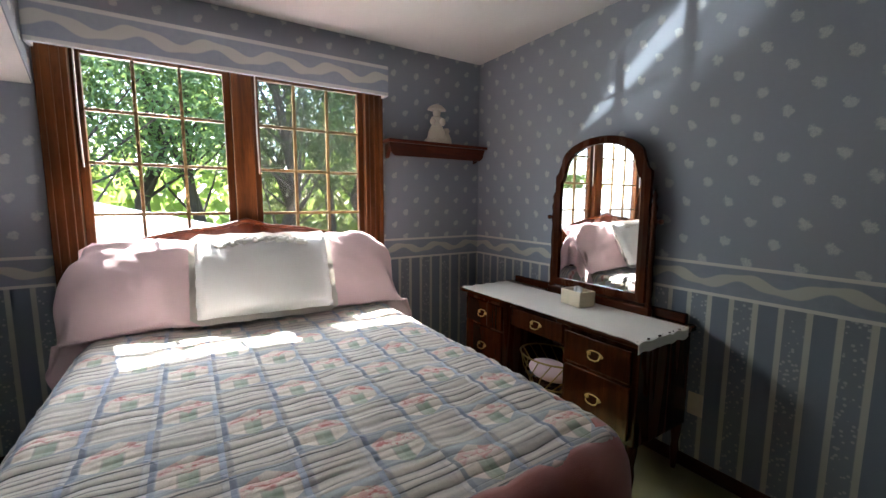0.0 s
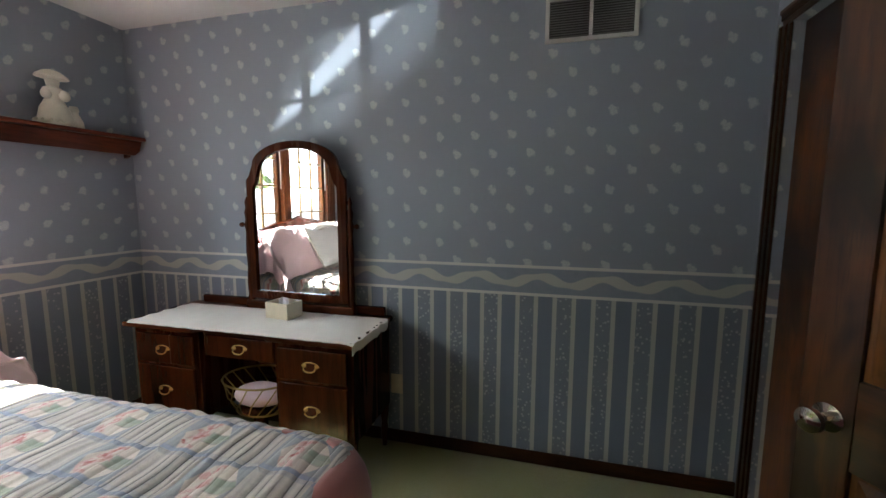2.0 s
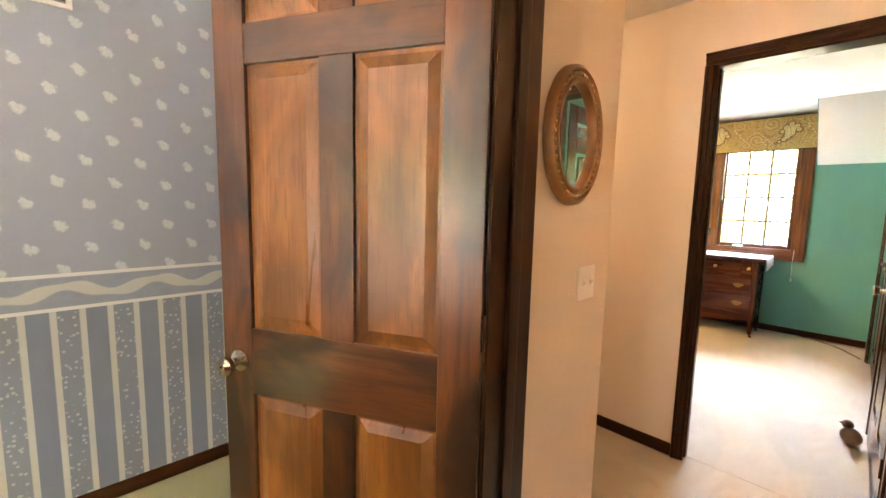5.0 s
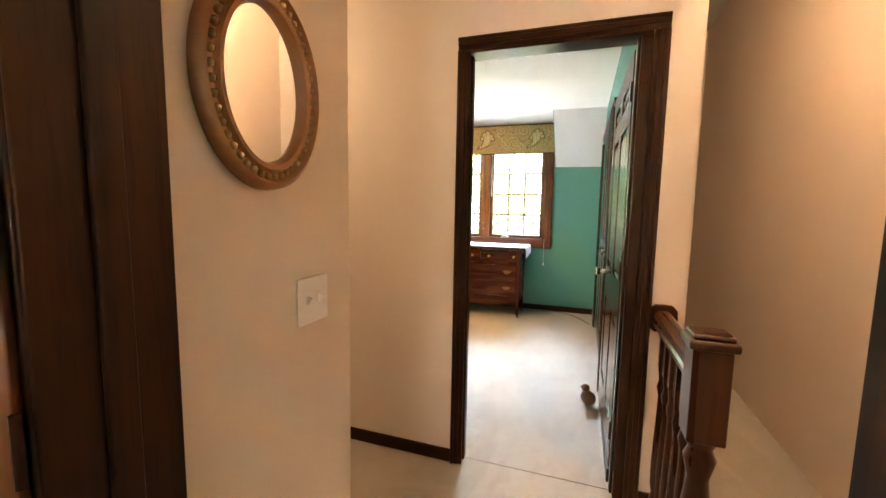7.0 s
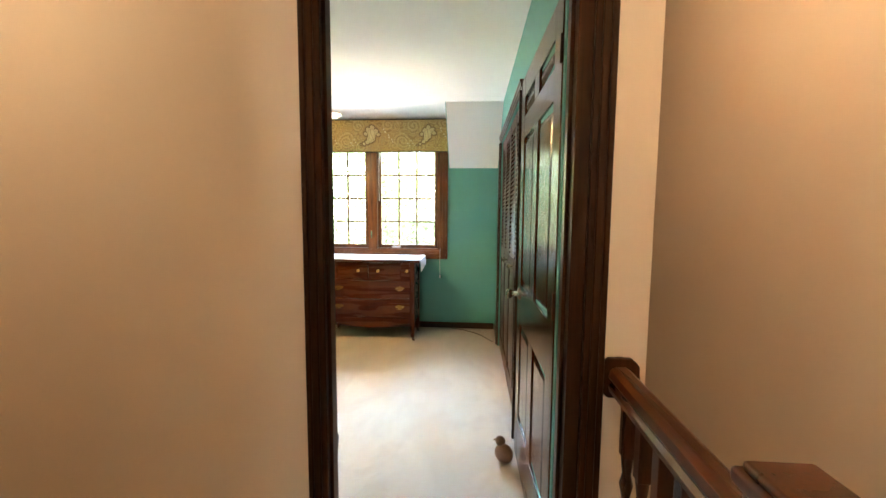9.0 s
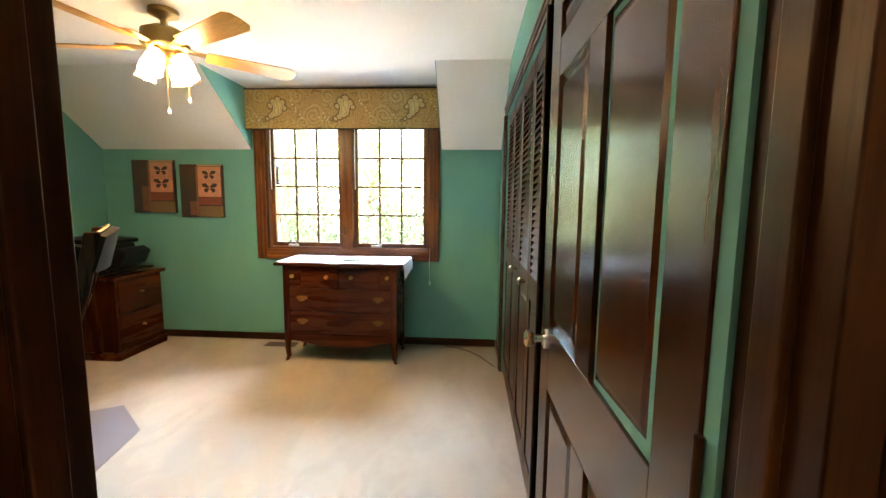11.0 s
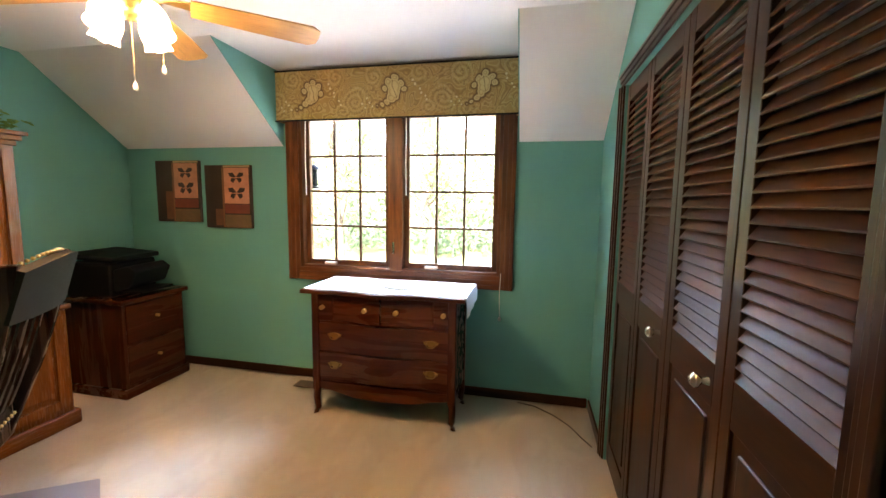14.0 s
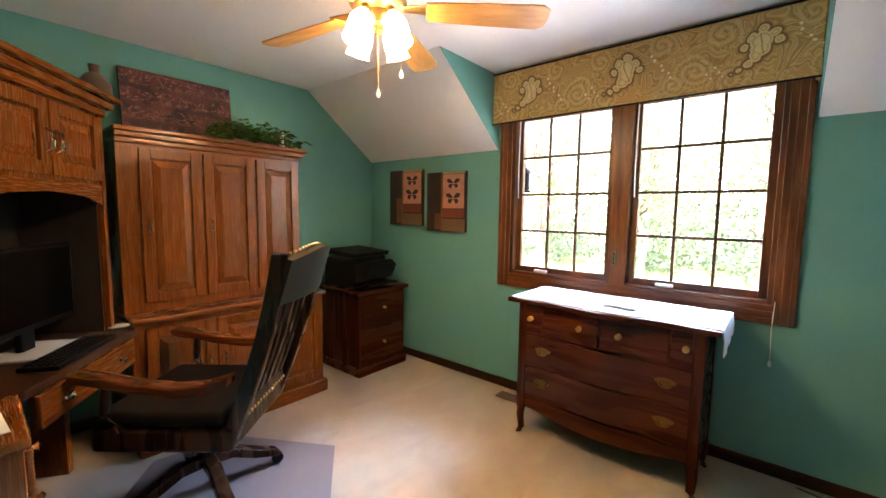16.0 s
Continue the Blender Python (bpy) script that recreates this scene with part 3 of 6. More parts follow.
WIN_B, WIN_S = -0.105, 0.675     # window centres
wall_with_hole("wall_north", PAPER, "x", (-2.1, 1.8), (NORTH, NORTH + 0.16), (WIN_B - 0.80, WIN_B + 0.80, 0.92, 2.12), "bedroom wall in blue-grey flowered wallpaper with a border")
structure("wall_east_bedroom", PAPER, [((EAST, EAST + 0.15), (2.85, NORTH), (0, CEIL))], "bedroom wall in blue-grey flowered wallpaper with a border")
structure("wall_west_bedroom", PAPER, [((-2.1, -1.95), (2.85, NORTH), (0, CEIL))], "bedroom wall in blue-grey flowered wallpaper")
structure("wall_south_bedroom", PAPER, [((-1.95, -0.87), (2.85, 2.96), (0, CEIL)), ((0.04, 0.5), (2.85, 2.96), (0, CEIL)), ((-0.87, 0.04), (2.85, 2.96), (2.11, CEIL)),
          ((0.5, 0.8), (2.85, 3.09), (0, CEIL)), ((1.52, EAST), (2.85, 3.09), (0, CEIL)), ((0.8, 1.52), (2.85, 3.09), (2.06, CEIL)), ((0.8, 1.52), (2.85, 2.96), (0, 2.06))],
          "papered bedroom wall round the doorways")
bm = B()
prism(bm, [(NORTH, 1.88), (NORTH, CEIL), (5.87, CEIL)], "x", -1.95, -1.01)
solo("ceiling_slope_bedroom", bm, WHITE_CEIL, None, "white sloping ceiling beside the bedroom dormer", "ceiling", "", "structure", False)
bm = B()
prism(bm, [(NORTH, 1.88), (NORTH, CEIL), (5.87, CEIL)], "x", -1.009, -1.003)
solo("wall_dormer_bedroom", bm, PAPER, None, "papered dormer cheek", "wall", "", "structure", False)

# hall
structure("wall_mirror", HALL_PAINT, [((0.037, 0.16), (2.24, 2.846), (0, CEIL)), ((0.16, 1.6), (2.6, 2.846), (0, CEIL))], "peach painted hall wall")
structure("wall_hall_north", HALL_PAINT, [((-1.75, -0.87), (2.79, 2.846), (0, CEIL)), ((-0.87, 0.037), (2.79, 2.846), (2.11, CEIL))], "peach painted hall wall over the bedroom doorway")
structure("wall_hall_east", HALL_PAINT, [((1.6, 1.75), (1.25, 2.85), (0, CEIL))], "peach painted hall wall")
structure("wall_hall_south", HALL_PAINT, [((0.005, 1.6), (1.25, 1.31), (0, CEIL)), ((-1.02, -0.835), (1.25, 1.31), (0, CEIL)), ((-0.835, 0.005), (1.25, 1.31), (2.10, CEIL))], "peach painted hall wall with the study doorway")
structure("wall_stair_west", HALL_PAINT, [((-1.9, -1.75), (-2.0, 2.85), (0, WELL))], "beige painted wall beside the stairs")
structure("wall_stair_south", HALL_PAINT, [((-1.75, -1.02), (-2.0, -1.9), (0, WELL)), ((-1.02, -0.972), (-2.0, 1.25), (0, WELL)), ((-1.02, -0.99), (1.25, 2.85), (CEIL + 0.151, WELL)), ((-1.75, -1.02), (2.79, 2.85), (CEIL, WELL))], "beige painted wall at the end of the landing")

# study
SX0, SX1, SY0, SY1 = -0.78, 3.11, -2.17, 1.20
wall_with_hole("wall_study_south", TEAL, "x", (-0.96, 3.3), (SY0 - 0.16, SY0), (WIN_S - 0.80, WIN_S + 0.80, 0.92, 2.12), "teal painted study wall with the window")
structure("wall_study_east", TEAL, [((SX1, SX1 + 0.15), (SY0, 1.25), (0, CEIL))], "teal painted study wall")
structure("wall_study_north", TEAL, [((0.005, SX1), (SY1, 1.248), (0, CEIL)), ((-0.958, -0.835), (SY1, 1.248), (0, CEIL)), ((-0.835, 0.005), (SY1, 1.248), (2.10, CEIL))], "teal painted study wall with the doorway")
structure("wall_study_west", TEAL, [((-0.958, SX0), (0.09, SY1), (0, CEIL)), ((-0.958, SX0), (SY0, -1.57), (0, CEIL)), ((-0.958, SX0), (-1.57, 0.09), (2.06, CEIL))], "teal painted study wall round the closet")
structure("wall_closet", WHITE_CEIL, [((-0.97, -0.96), (SY0, 0.3), (0, CEIL))], "unlit back wall of the closet")
SLOPE = [(SY0, 1.875), (SY0, CEIL), (-1.45, CEIL)]
for x0, x1 in ((SX0, WIN_S - 0.905), (WIN_S + 0.925, SX1)):
    bm = B()
    prism(bm, SLOPE, "x", x0, x1)
    solo("ceiling_slope_study", bm, WHITE_CEIL, None, "white sloping ceiling beside the study dormer", "ceiling", "", "structure", False)
for x0, x1 in ((WIN_S - 0.904, WIN_S - 0.899), (WIN_S + 0.919, WIN_S + 0.924)):
    bm = B()
    prism(bm, SLOPE, "x", x0, x1)
    solo("wall_dormer_study", bm, TEAL, None, "teal dormer cheek", "wall", "", "structure", False)


def board(name, material, x, y, z, label, parent=None, bevel=0.006):
    bm = B()
    bx(bm, x, y, z, bevel)
    ob = solo(name, bm, material, None, label, "trim", "", "structure")
    return ob


def baseboard(x, y):
    flat = abs(x[1] - x[0]) > abs(y[1] - y[0])
    board("baseboard", TRIM_X if flat else TRIM_Y, x, y, (0.003, 0.075), "dark stained wooden baseboard")


baseboard((EAST - 0.014, EAST), (3.09, NORTH - 0.016))
baseboard((-1.95, EAST - 0.016), (NORTH - 0.014, NORTH))
baseboard((0.12, 0.5), (2.96, 2.974))
baseboard((0.012, 1.6), (1.31, 1.324))
baseboard((-1.02, -0.885), (1.31, 1.324))
baseboard((0.023, 0.037), (2.24, 2.78))
baseboard((SX0 + 0.016, SX1 - 0.016), (SY0, SY0 + 0.014))
baseboard((SX1 - 0.014, SX1), (SY0, SY1))
baseboard((SX0, SX0 + 0.014), (SY0 + 0.016, -1.645))
baseboard((SX0, SX0 + 0.014), (0.165, SY1))


def casing(name, axis, face, out, a, b, top, width=0.062, label="dark stained moulded door casing"):
    """Three moulded boards round an opening from a to b in the wall face; out is +1 or -1, the way they stand proud."""
    t = thing(name, pose(0, 0, 0), label, "trim", "", "structure")
    for kind, lo, hi, z0, z1 in (("upright", a - width, a, 0.003, top), ("upright", b, b + width, 0.003, top), ("head", a - width, b + width, top + 0.001, top + width)):
        bm = B()
        for k, d in ((0.0, 0.012), (0.32, 0.019), (0.70, 0.025)):
            if kind == "upright":
                u = (lo, hi - k * (hi - lo)) if hi <= a + 1e-6 else (lo + k * (hi - lo), hi)
                zz = (z0, z1)
            else:
                u, zz = (lo, hi), (z0 + k * (z1 - z0), z1)
            dep = (face + 0.001 * out, face + d * out)
            bx(bm, *((u, dep, zz) if axis == "x" else (dep, u, zz)), 0.004)
        part(kind, bm, TRIM if kind == "upright" else (TRIM_X if axis == "x" else TRIM_Y), t)
    return t


def lining(name, axis, depth, a, b, top, thick=0.02):
    """The jamb boards inside a doorway."""
    t = thing(name, pose(0, 0, 0), "dark stained door jamb", "trim", "", "structure")
    for lo, hi, z0, z1 in ((a, a + thick, 0.003, top), (b - thick, b, 0.003, top), (a, b, top, top + thick)):
        bm = B()
        bx(bm, *(((lo, hi), depth, (z0, z1)) if axis == "x" else (depth, (lo, hi), (z0, z1))), 0.003)
        mid = (depth[0] + depth[1]) / 2
        if z0 < 1:
            s = (hi - 0.001, hi + 0.012) if lo == a else (lo - 0.012, lo + 0.001)
            bx(bm, *((s, (mid - 0.02, mid + 0.02), (z0, z1)) if axis == "x" else ((mid - 0.02, mid + 0.02), s, (z0, z1))), 0.003)
        part("jamb", bm, TRIM, t)
    return t


lining("doorway_bedroom", "x", (2.785, 2.968), -0.868, 0.036, 2.09, 0.03)
casing("doorway_casing_bedroom", "x", 2.96, 1, -0.84, 0.01, 2.09)
casing("closet_casing_bedroom", "x", 3.09, 1, 0.8, 1.52, 2.06)
lining("doorway_study", "x", (1.195, 1.316), -0.833, 0.003, 2.08, 0.045)
casing("doorway_casing_study", "x", 1.31, 1, -0.833, -0.052, 2.09, 0.060)
casing("closet_casing_study", "y", SX0, 1, -1.57, 0.09, 2.06)


# ---- doors ----
def six_panel_door(at, width, height, name, label, knob_z, frame_wood, rail_wood, panel_wood):
    """Hinge edge at the origin, leaf along +x, thickness in y from -0.035 to 0."""
    t = thing(name, at, label, "door", "", "structure")
    st, mid = 0.112, 0.105
    rows = [(0.25, 0.782), (0.99, 1.755), (1.865, height - 0.11)]
    cx = (width - mid) / 2
    cols = [(st, cx), (cx + mid, width - st)]
    for x in ((0, st), (width - st, width)):
        bm = B()
        bx(bm, x, (-0.037, 0), (0.008, height), 0.003)
        part("stile", bm, frame_wood, t)
    for z in ((0.008, rows[0][0]), (rows[0][1], rows[1][0]), (rows[1][1], rows[2][0]), (rows[2][1], height)):
        bm = B()
        bx(bm, (st, width - st), (-0.0365, -0.0005), z, 0.002)
        part("rail", bm, rail_wood, t)
    for z in rows:
        bm = B()
        bx(bm, (cx, cx + mid), (-0.0365, -0.0005), z, 0.002)
        part("mullion", bm, frame_wood, t)
        for x in cols:
            bm = B()
            bx(bm, x, (-0.025, -0.012), z)
            for s in (-1, 1):
                e = 0.042
                y0 = -0.012 if s > 0 else -0.025
                y1 = -0.003 if s > 0 else -0.034
                o = [bm.verts.new((px, y0, pz)) for px, pz in ((x[0] + 0.012, z[0] + 0.012), (x[1] - 0.012, z[0] + 0.012), (x[1] - 0.012, z[1] - 0.012), (x[0] + 0.012, z[1] - 0.012))]
                i = [bm.verts.new((px, y1, pz)) for px, pz in ((x[0] + e, z[0] + e), (x[1] - e, z[0] + e), (x[1] - e, z[1] - e), (x[0] + e, z[1] - e))]
                for k in range(4):
                    bm.faces.new((o[k], o[(k + 1) % 4], i[(k + 1) % 4], i[k]))
                bm.faces.new(i)
            part("panel", bm, panel_wood, t, smooth=False)
    for s in (-1, 1):
        bm = B()
        y = 0 if s > 0 else -0.037
        turn = Matrix.Rotation(radians(-90 * s), 4, "X")
        lathe(bm, [(0.033, 0), (0.033, 0.006), (0.014, 0.012), (0.012, 0.03), (0.022, 0.04), (0.029, 0.052), (0.028, 0.064), (0.016, 0.070), (0.002, 0.071)], 20, (width - 0.065, y, knob_z), turn)
        part("door_handle", bm, CHROME, t, "polished metal door knob")
    for z in (0.22, 1.02, 1.84):
        bm = B()
        lathe(bm, [(0.006, 0), (0.006, 0.09)], 10, (-0.004, 0.002, z))
        part("hinge", bm, TRIM, t)
    return t


six_panel_door(pose(0.012, 2.985, 0, 0, 0, 27.3), 0.82, 2.085, "door_bedroom", "wide open six-panel stained wooden bedroom door", 0.885, DOOR_WOOD, DOOR_RAIL, PANEL_WOOD)
six_panel_door(pose(-0.775, 1.172, 0, 0, 0, -89.0), 0.915, 2.07, "door_study", "open six-panel dark stained wooden study door", 0.935, DARK_DOOR, DARK_RAIL, DARK_DOOR)
bm = B()
bx(bm, (0.803, 1.517), (3.02, 3.055), (0.01, 2.055), 0.003)
tagged(solo("door_closet", bm, DOOR_WOOD, None, "closed wooden closet door", "door", "", "structure"))


def bifold(at, w, h, knob):
    t = thing("louvered_door", at, "closed dark wooden bifold door with louvers over a solid panel", "door", "closet bifold doors")
    st = 0.05
    for x in ((0.002, st), (w - st, w - 0.002)):
        bm = B()
        bx(bm, x, (-0.028, 0), (0.015, h), 0.003)
        part("stile", bm, TRIM, t)
    for z in ((0.015, 0.14), (0.93, 1.045), (h - 0.08, h)):
        bm = B()
        bx(bm, (st, w - st), (-0.0275, -0.0005), z, 0.002)
        part("rail", bm, TRIM_X, t)
    bm = B()
    bx(bm, (st, w - st), (-0.019, -0.009), (0.14, 0.93))
    bx(bm, (st + 0.035, w - st - 0.035), (-0.015, -0.003), (0.18, 0.89), 0.006)
    part("panel", bm, TRIM, t)
    n = 28
    step = (h - 0.08 - 1.045) / n
    bm = B()
    bx(bm, (st - 0.004, w - st + 0.004), (-0.0225, 0.0225), (-0.0032, 0.0032), 0.002, 1)
    slat = part("slat", bm, SLAT_WOOD, t, smooth=False)
    turn = pose(0, -0.014, 1.045 + step * 0.5, -55)
    slat.matrix_basis = turn
    for i in range(1, n):
        again(slat, t, Matrix.Translation((0, 0, step * i)) @ turn)
    if knob:
        bm = B()
        x = w - 0.075 if knob > 0 else 0.075
        lathe(bm, [(0.012, 0), (0.009, 0.01), (0.009, 0.018), (0.02, 0.028), (0.021, 0.036), (0.012, 0.044), (0.001, 0.045)], 8, (x, 0, 0.99), Matrix.Rotation(radians(-90), 4, "X"))
        part("knob", bm, glass_knob, t, "faceted clear knob")
    return t


glass_knob = plain("crystal_knob", (0.52, 0.46, 0.36), 0.15, 0.7, bump=0)
for i in range(4):
    bifold(pose(SX0 - 0.012, -1.57 + 0.415 * (i + 1), 0, 0, 0, -90), 0.415, 2.05, {1: -1, 2: -1}.get(i, 0))


# ---- windows ----
def window(name, at, label, bar_wood, screened=False):
    """A pair of casements with bars, in a hole 1.60 wide; the room lies towards -y, the wall face at y = 0."""
    t = thing(name, at, label, "window", "", "structure")
    half, z0, z1 = 0.80, 0.92, 2.12
    bm = B()
    for k, d in ((0, 0.014), (0.35, 0.022), (0.72, 0.028)):
        wd = 0.095
        bx(bm, (-half - wd + 0.006, -half + 0.006 - k * wd), (-d, -0.001), (z0 - wd, z1), 0.004)
        bx(bm, (half - 0.006 + k * wd, half + wd - 0.006), (-d, -0.001), (z0 - wd, z1), 0.004)
    part("window_frame", bm, WINDOW_WOOD, t, "stained wooden side casing")
    bm = B()
    for k, d in ((0, 0.013), (0.35, 0.021), (0.72, 0.027)):
        bx(bm, (-half, half), (-d, -0.001), (z0 - 0.095, z0 + 0.006 - k * 0.095), 0.004)
    part("window_sill", bm, WINDOW_WOOD_X, t, "stained wooden sill casing")
    bm = B()
    for x in ((-half, -half + 0.03), (half - 0.03, half), (-0.055, 0.055)):
        bx(bm, x, (0.001, 0.13), (z0 + 0.003, z1), 0.003)
    part("window_jamb", bm, WINDOW_WOOD, t)
    bm = B()
    bx(bm, (-half + 0.03, -0.055), (0.001, 0.13), (z0, z0 + 0.025), 0.003)
    bx(bm, (half - 0.03, 0.055), (0.001, 0.13), (z0, z0 + 0.025), 0.003)
    part("window_sill", bm, WINDOW_WOOD_X, t)
    for s in (-1, 1):
        a, b = (0.055, half - 0.03)
        lo, hi = (a, b) if s > 0 else (-b, -a)
        g0, g1, gz0, gz1 = lo + 0.04, hi - 0.04, z0 + 0.065, z1 - 0.05
        bm = B()
        for x in ((lo, g0), (g1, hi)):
            bx(bm, x, (0.05, 0.09), (z0 + 0.026, z1), 0.004)
        for z in ((z0 + 0.026, gz0), (gz1, z1)):
            bx(bm, (g0, g1), (0.0505, 0.0895), z, 0.003)
        sash = part("sash", bm, WINDOW_WOOD, t)
        for i in (1, 2):
            x = g0 + (g1 - g0) * i / 3
            bm = B()
            bx(bm, (x - 0.0085, x + 0.0085), (0.055, 0.08), (gz0, gz1), 0.003)
            part("glazing_bar", bm, bar_wood, sash)
        for i in (1, 2, 3):
            z = gz0 + (gz1 - gz0) * i / 4
            bm = B()
            bx(bm, (g0, g1), (0.0555, 0.0795), (z - 0.0085, z + 0.0085), 0.003)
            part("glazing_bar", bm, bar_wood, sash)
        bm = B()
        bx(bm, (g0 - 0.004, g1 + 0.004), (0.082, 0.085), (gz0 - 0.004, gz1 + 0.004))
        pane = part("pane", bm, PANE, sash, smooth=False)
        pane.visible_shadow = False
        if screened and s > 0:
            bm = B()
            bx(bm, (lo + 0.01, hi - 0.01), (0.094, 0.0945), (z0 + 0.03, z1 - 0.01))
            scr = part("insect_screen", bm, SCREEN_MESH, sash, "fine grey insect screen", smooth=False)
            scr.visible_shadow = False
        bm = B()
        bx(bm, (g0 + 0.13, g0 + 0.23), (0.02, 0.052), (z0 + 0.026, z0 + 0.05), 0.006)
        part("crank", bm, IVORY, sash, "pale crank cover")
        bm = B()
        tube(bm, [(lo + 0.022, 0.03, z1), (lo + 0.02, 0.022, 1.75), (lo + 0.024, 0.02, 1.5)], 0.004, 6)
        part("blind_wand", bm, CORD_WHITE, t, "thin white blind wand")
    bm = B()
    bx(bm, (-0.02, 0.0), (-0.02, 0.002), (1.06, 1.15), 0.004)
    part("latch", bm, CHROME, t, "small metal casement latch")
    return t


# one wood in two tones: sunlit and backlit bars painted into the colour
LIT_BAR_WOOD = wood("bar_wood", (0.30, 0.19, 0.075), (0.17, 0.10, 0.04), "z", 0.35)
SHADED_BAR_WOOD = wood("dark_bar_wood", (0.13, 0.055, 0.022), (0.07, 0.028, 0.012), "z", 0.4)


def screen_mesh():
    m = Mat("screen_mesh", (0.10, 0.105, 0.11), 0.7)
    mixer, clear = m.nt.nodes.new("ShaderNodeMixShader"), m.nt.nodes.new("ShaderNodeBsdfTransparent")
    mixer.inputs[0].default_value = 0.38
    m.nt.links.new(clear.outputs[0], mixer.inputs[1])
    m.nt.links.new(m.bsdf.outputs[0], mixer.inputs[2])
    m.nt.links.new(mixer.outputs[0], m.nt.nodes["Material Output"].inputs["Surface"])
    return m.m


SCREEN_MESH = screen_mesh()
window("window_1", pose(WIN_B, NORTH, 0), "pair of stained wooden casement windows with glazing bars", LIT_BAR_WOOD, True)
window("window_2", pose(WIN_S, SY0, 0, 0, 0, 180), "pair of stained wooden casement windows with glazing bars painted as backlit", SHADED_BAR_WOOD)


# ---- outside ----
structure("ground", plain("grass_ground", (0.10, 0.13, 0.05), 0.9, spread=0.4, scale=0.4), [((-300, 300), (-300, 300), (-3.3, -3.0))], "mown grass round the house", "ground")


def leaf_mat(name, a, b):
    m = Mat(name, a, 0.6)
    m.colour(m.mix(m.noise(0.9, 3, 0.6), a, b))
    m.set(subsurface_weight=0.0)
    mixer = m.nt.nodes.new("ShaderNodeMixShader")
    tr = m.nt.nodes.new("ShaderNodeBsdfTranslucent")
    tr.inputs["Color"].default_value = (b[0] * 2.0, b[1] * 1.9, b[2] * 1.5, 1)
    out = m.nt.nodes["Material Output"]
    mixer.inputs[0].default_value = 0.45
    m.nt.links.new(m.bsdf.outputs[0], mixer.inputs[1])
    m.nt.links.new(tr.outputs[0], mixer.inputs[2])
    m.nt.links.new(mixer.outputs[0], out.inputs["Surface"])
    return m.m


LEAF = leaf_mat("leaves", (0.03, 0.065, 0.035), (0.10, 0.155, 0.06))
BARK = plain("bark", (0.06, 0.045, 0.035), 0.9, spread=0.5, scale=6, bump=0.6)


def leaf_crown(seed, n, r, h, low):
    """Many small leaves in clumps round limb ends."""
    rng = np.random.default_rng(seed)
    k = 60
    a, u = rng.uniform(0, 2 * math.pi, k), rng.uniform(0, 1, k)
    hh = low + (h - low) * u
    reach = r * np.sqrt(rng.uniform(0.05, 1, k)) * (0.45 + 0.9 * np.sin(np.clip(u * 1.1 + 0.1, 0, 1) * math.pi))
    centres = np.stack([reach * np.cos(a), reach * np.sin(a), hh], 1)
    pick = rng.integers(0, k, n)
    p = centres[pick] + rng.normal(0, 1, (n, 3)) * (0.62, 0.62, 0.42)
    ax = rng.normal(0, 1, (n, 3))
    ax /= np.linalg.norm(ax, axis=1)[:, None]
    bx_ = np.cross(ax, rng.normal(0, 1, (n, 3)))
    bx_ /= np.linalg.norm(bx_, axis=1)[:, None]
    s = rng.uniform(0.05, 0.12, n)[:, None]
    v = np.stack([p - ax * s, p + bx_ * s * 0.5, p + ax * s, p - bx_ * s * 0.5], 1).reshape(-1, 3)
    me = bpy.data.meshes.new("crown")
    me.from_pydata(v.tolist(), [], np.arange(4 * n).reshape(-1, 4).tolist())
    me.materials.append(LEAF)
    return me, centres


def tree(at, seed, h, r):
    rng = random.Random(seed)
    t = thing("tree", at, "tall leafy tree behind the house", "tree", "trees behind the house")
    me, centres = leaf_crown(seed, 9000, r, h, h * 0.40)
    crown = new("crown", me)
    crown.parent = t
    bm = B()
    lean = [(rng.uniform(-0.12, 0.12) * i, rng.uniform(-0.12, 0.12) * i, h * 0.85 * i / 7) for i in range(8)]
    tube(bm, lean, 0.24, 10, 0.07)
    for c in centres[:22]:
        base = Vector(lean[min(6, max(1, int(c[2] / h * 6)))])
        tube(bm, [base, (base + Vector(c)) / 2 + Vector((0, 0, -0.2)), c], 0.06, 5, 0.012)
    part("trunk", bm, BARK, t)
    return t


first = tree(pose(-3.4, 16.5, -3.0), 3, 11.5, 2.6)
second = tree(pose(2.4, 18.5, -3.0), 8, 12.5, 2.8)
for x, y, k, rz, which in ((-7.5, 18.0, 1.1, 80, 1), (-4.9, 22, 1.2, 200, 0), (-0.3, 22.5, 1.15, 130, 1), (6.2, 21.0, 1.05, 20, 0), (8.5, 21, 1.3, 300, 1), (-9.5, 20, 1.3, 250, 0),
                           (-1.8, 25, 1.4, 10, 1), (3.6, 24, 1.35, 70, 0), (-13, 24, 1.4, 160, 1), (12, 26, 1.4, 40, 0), (-7, 27, 1.5, 90, 0), (7, 29, 1.5, 215, 1),
                           (-5, -27, 1.0, 140, 1), (6.5, -27, 1.0, 230, 0), (13, -26, 1.1, 15, 0), (0.5, -28, 1.0, 100, 1)):
    src = (first, second)[which]
    c = copy_thing(src, pose(x, y, -3.0, 0, 0, rz))
    c.scale = (k, k, k)

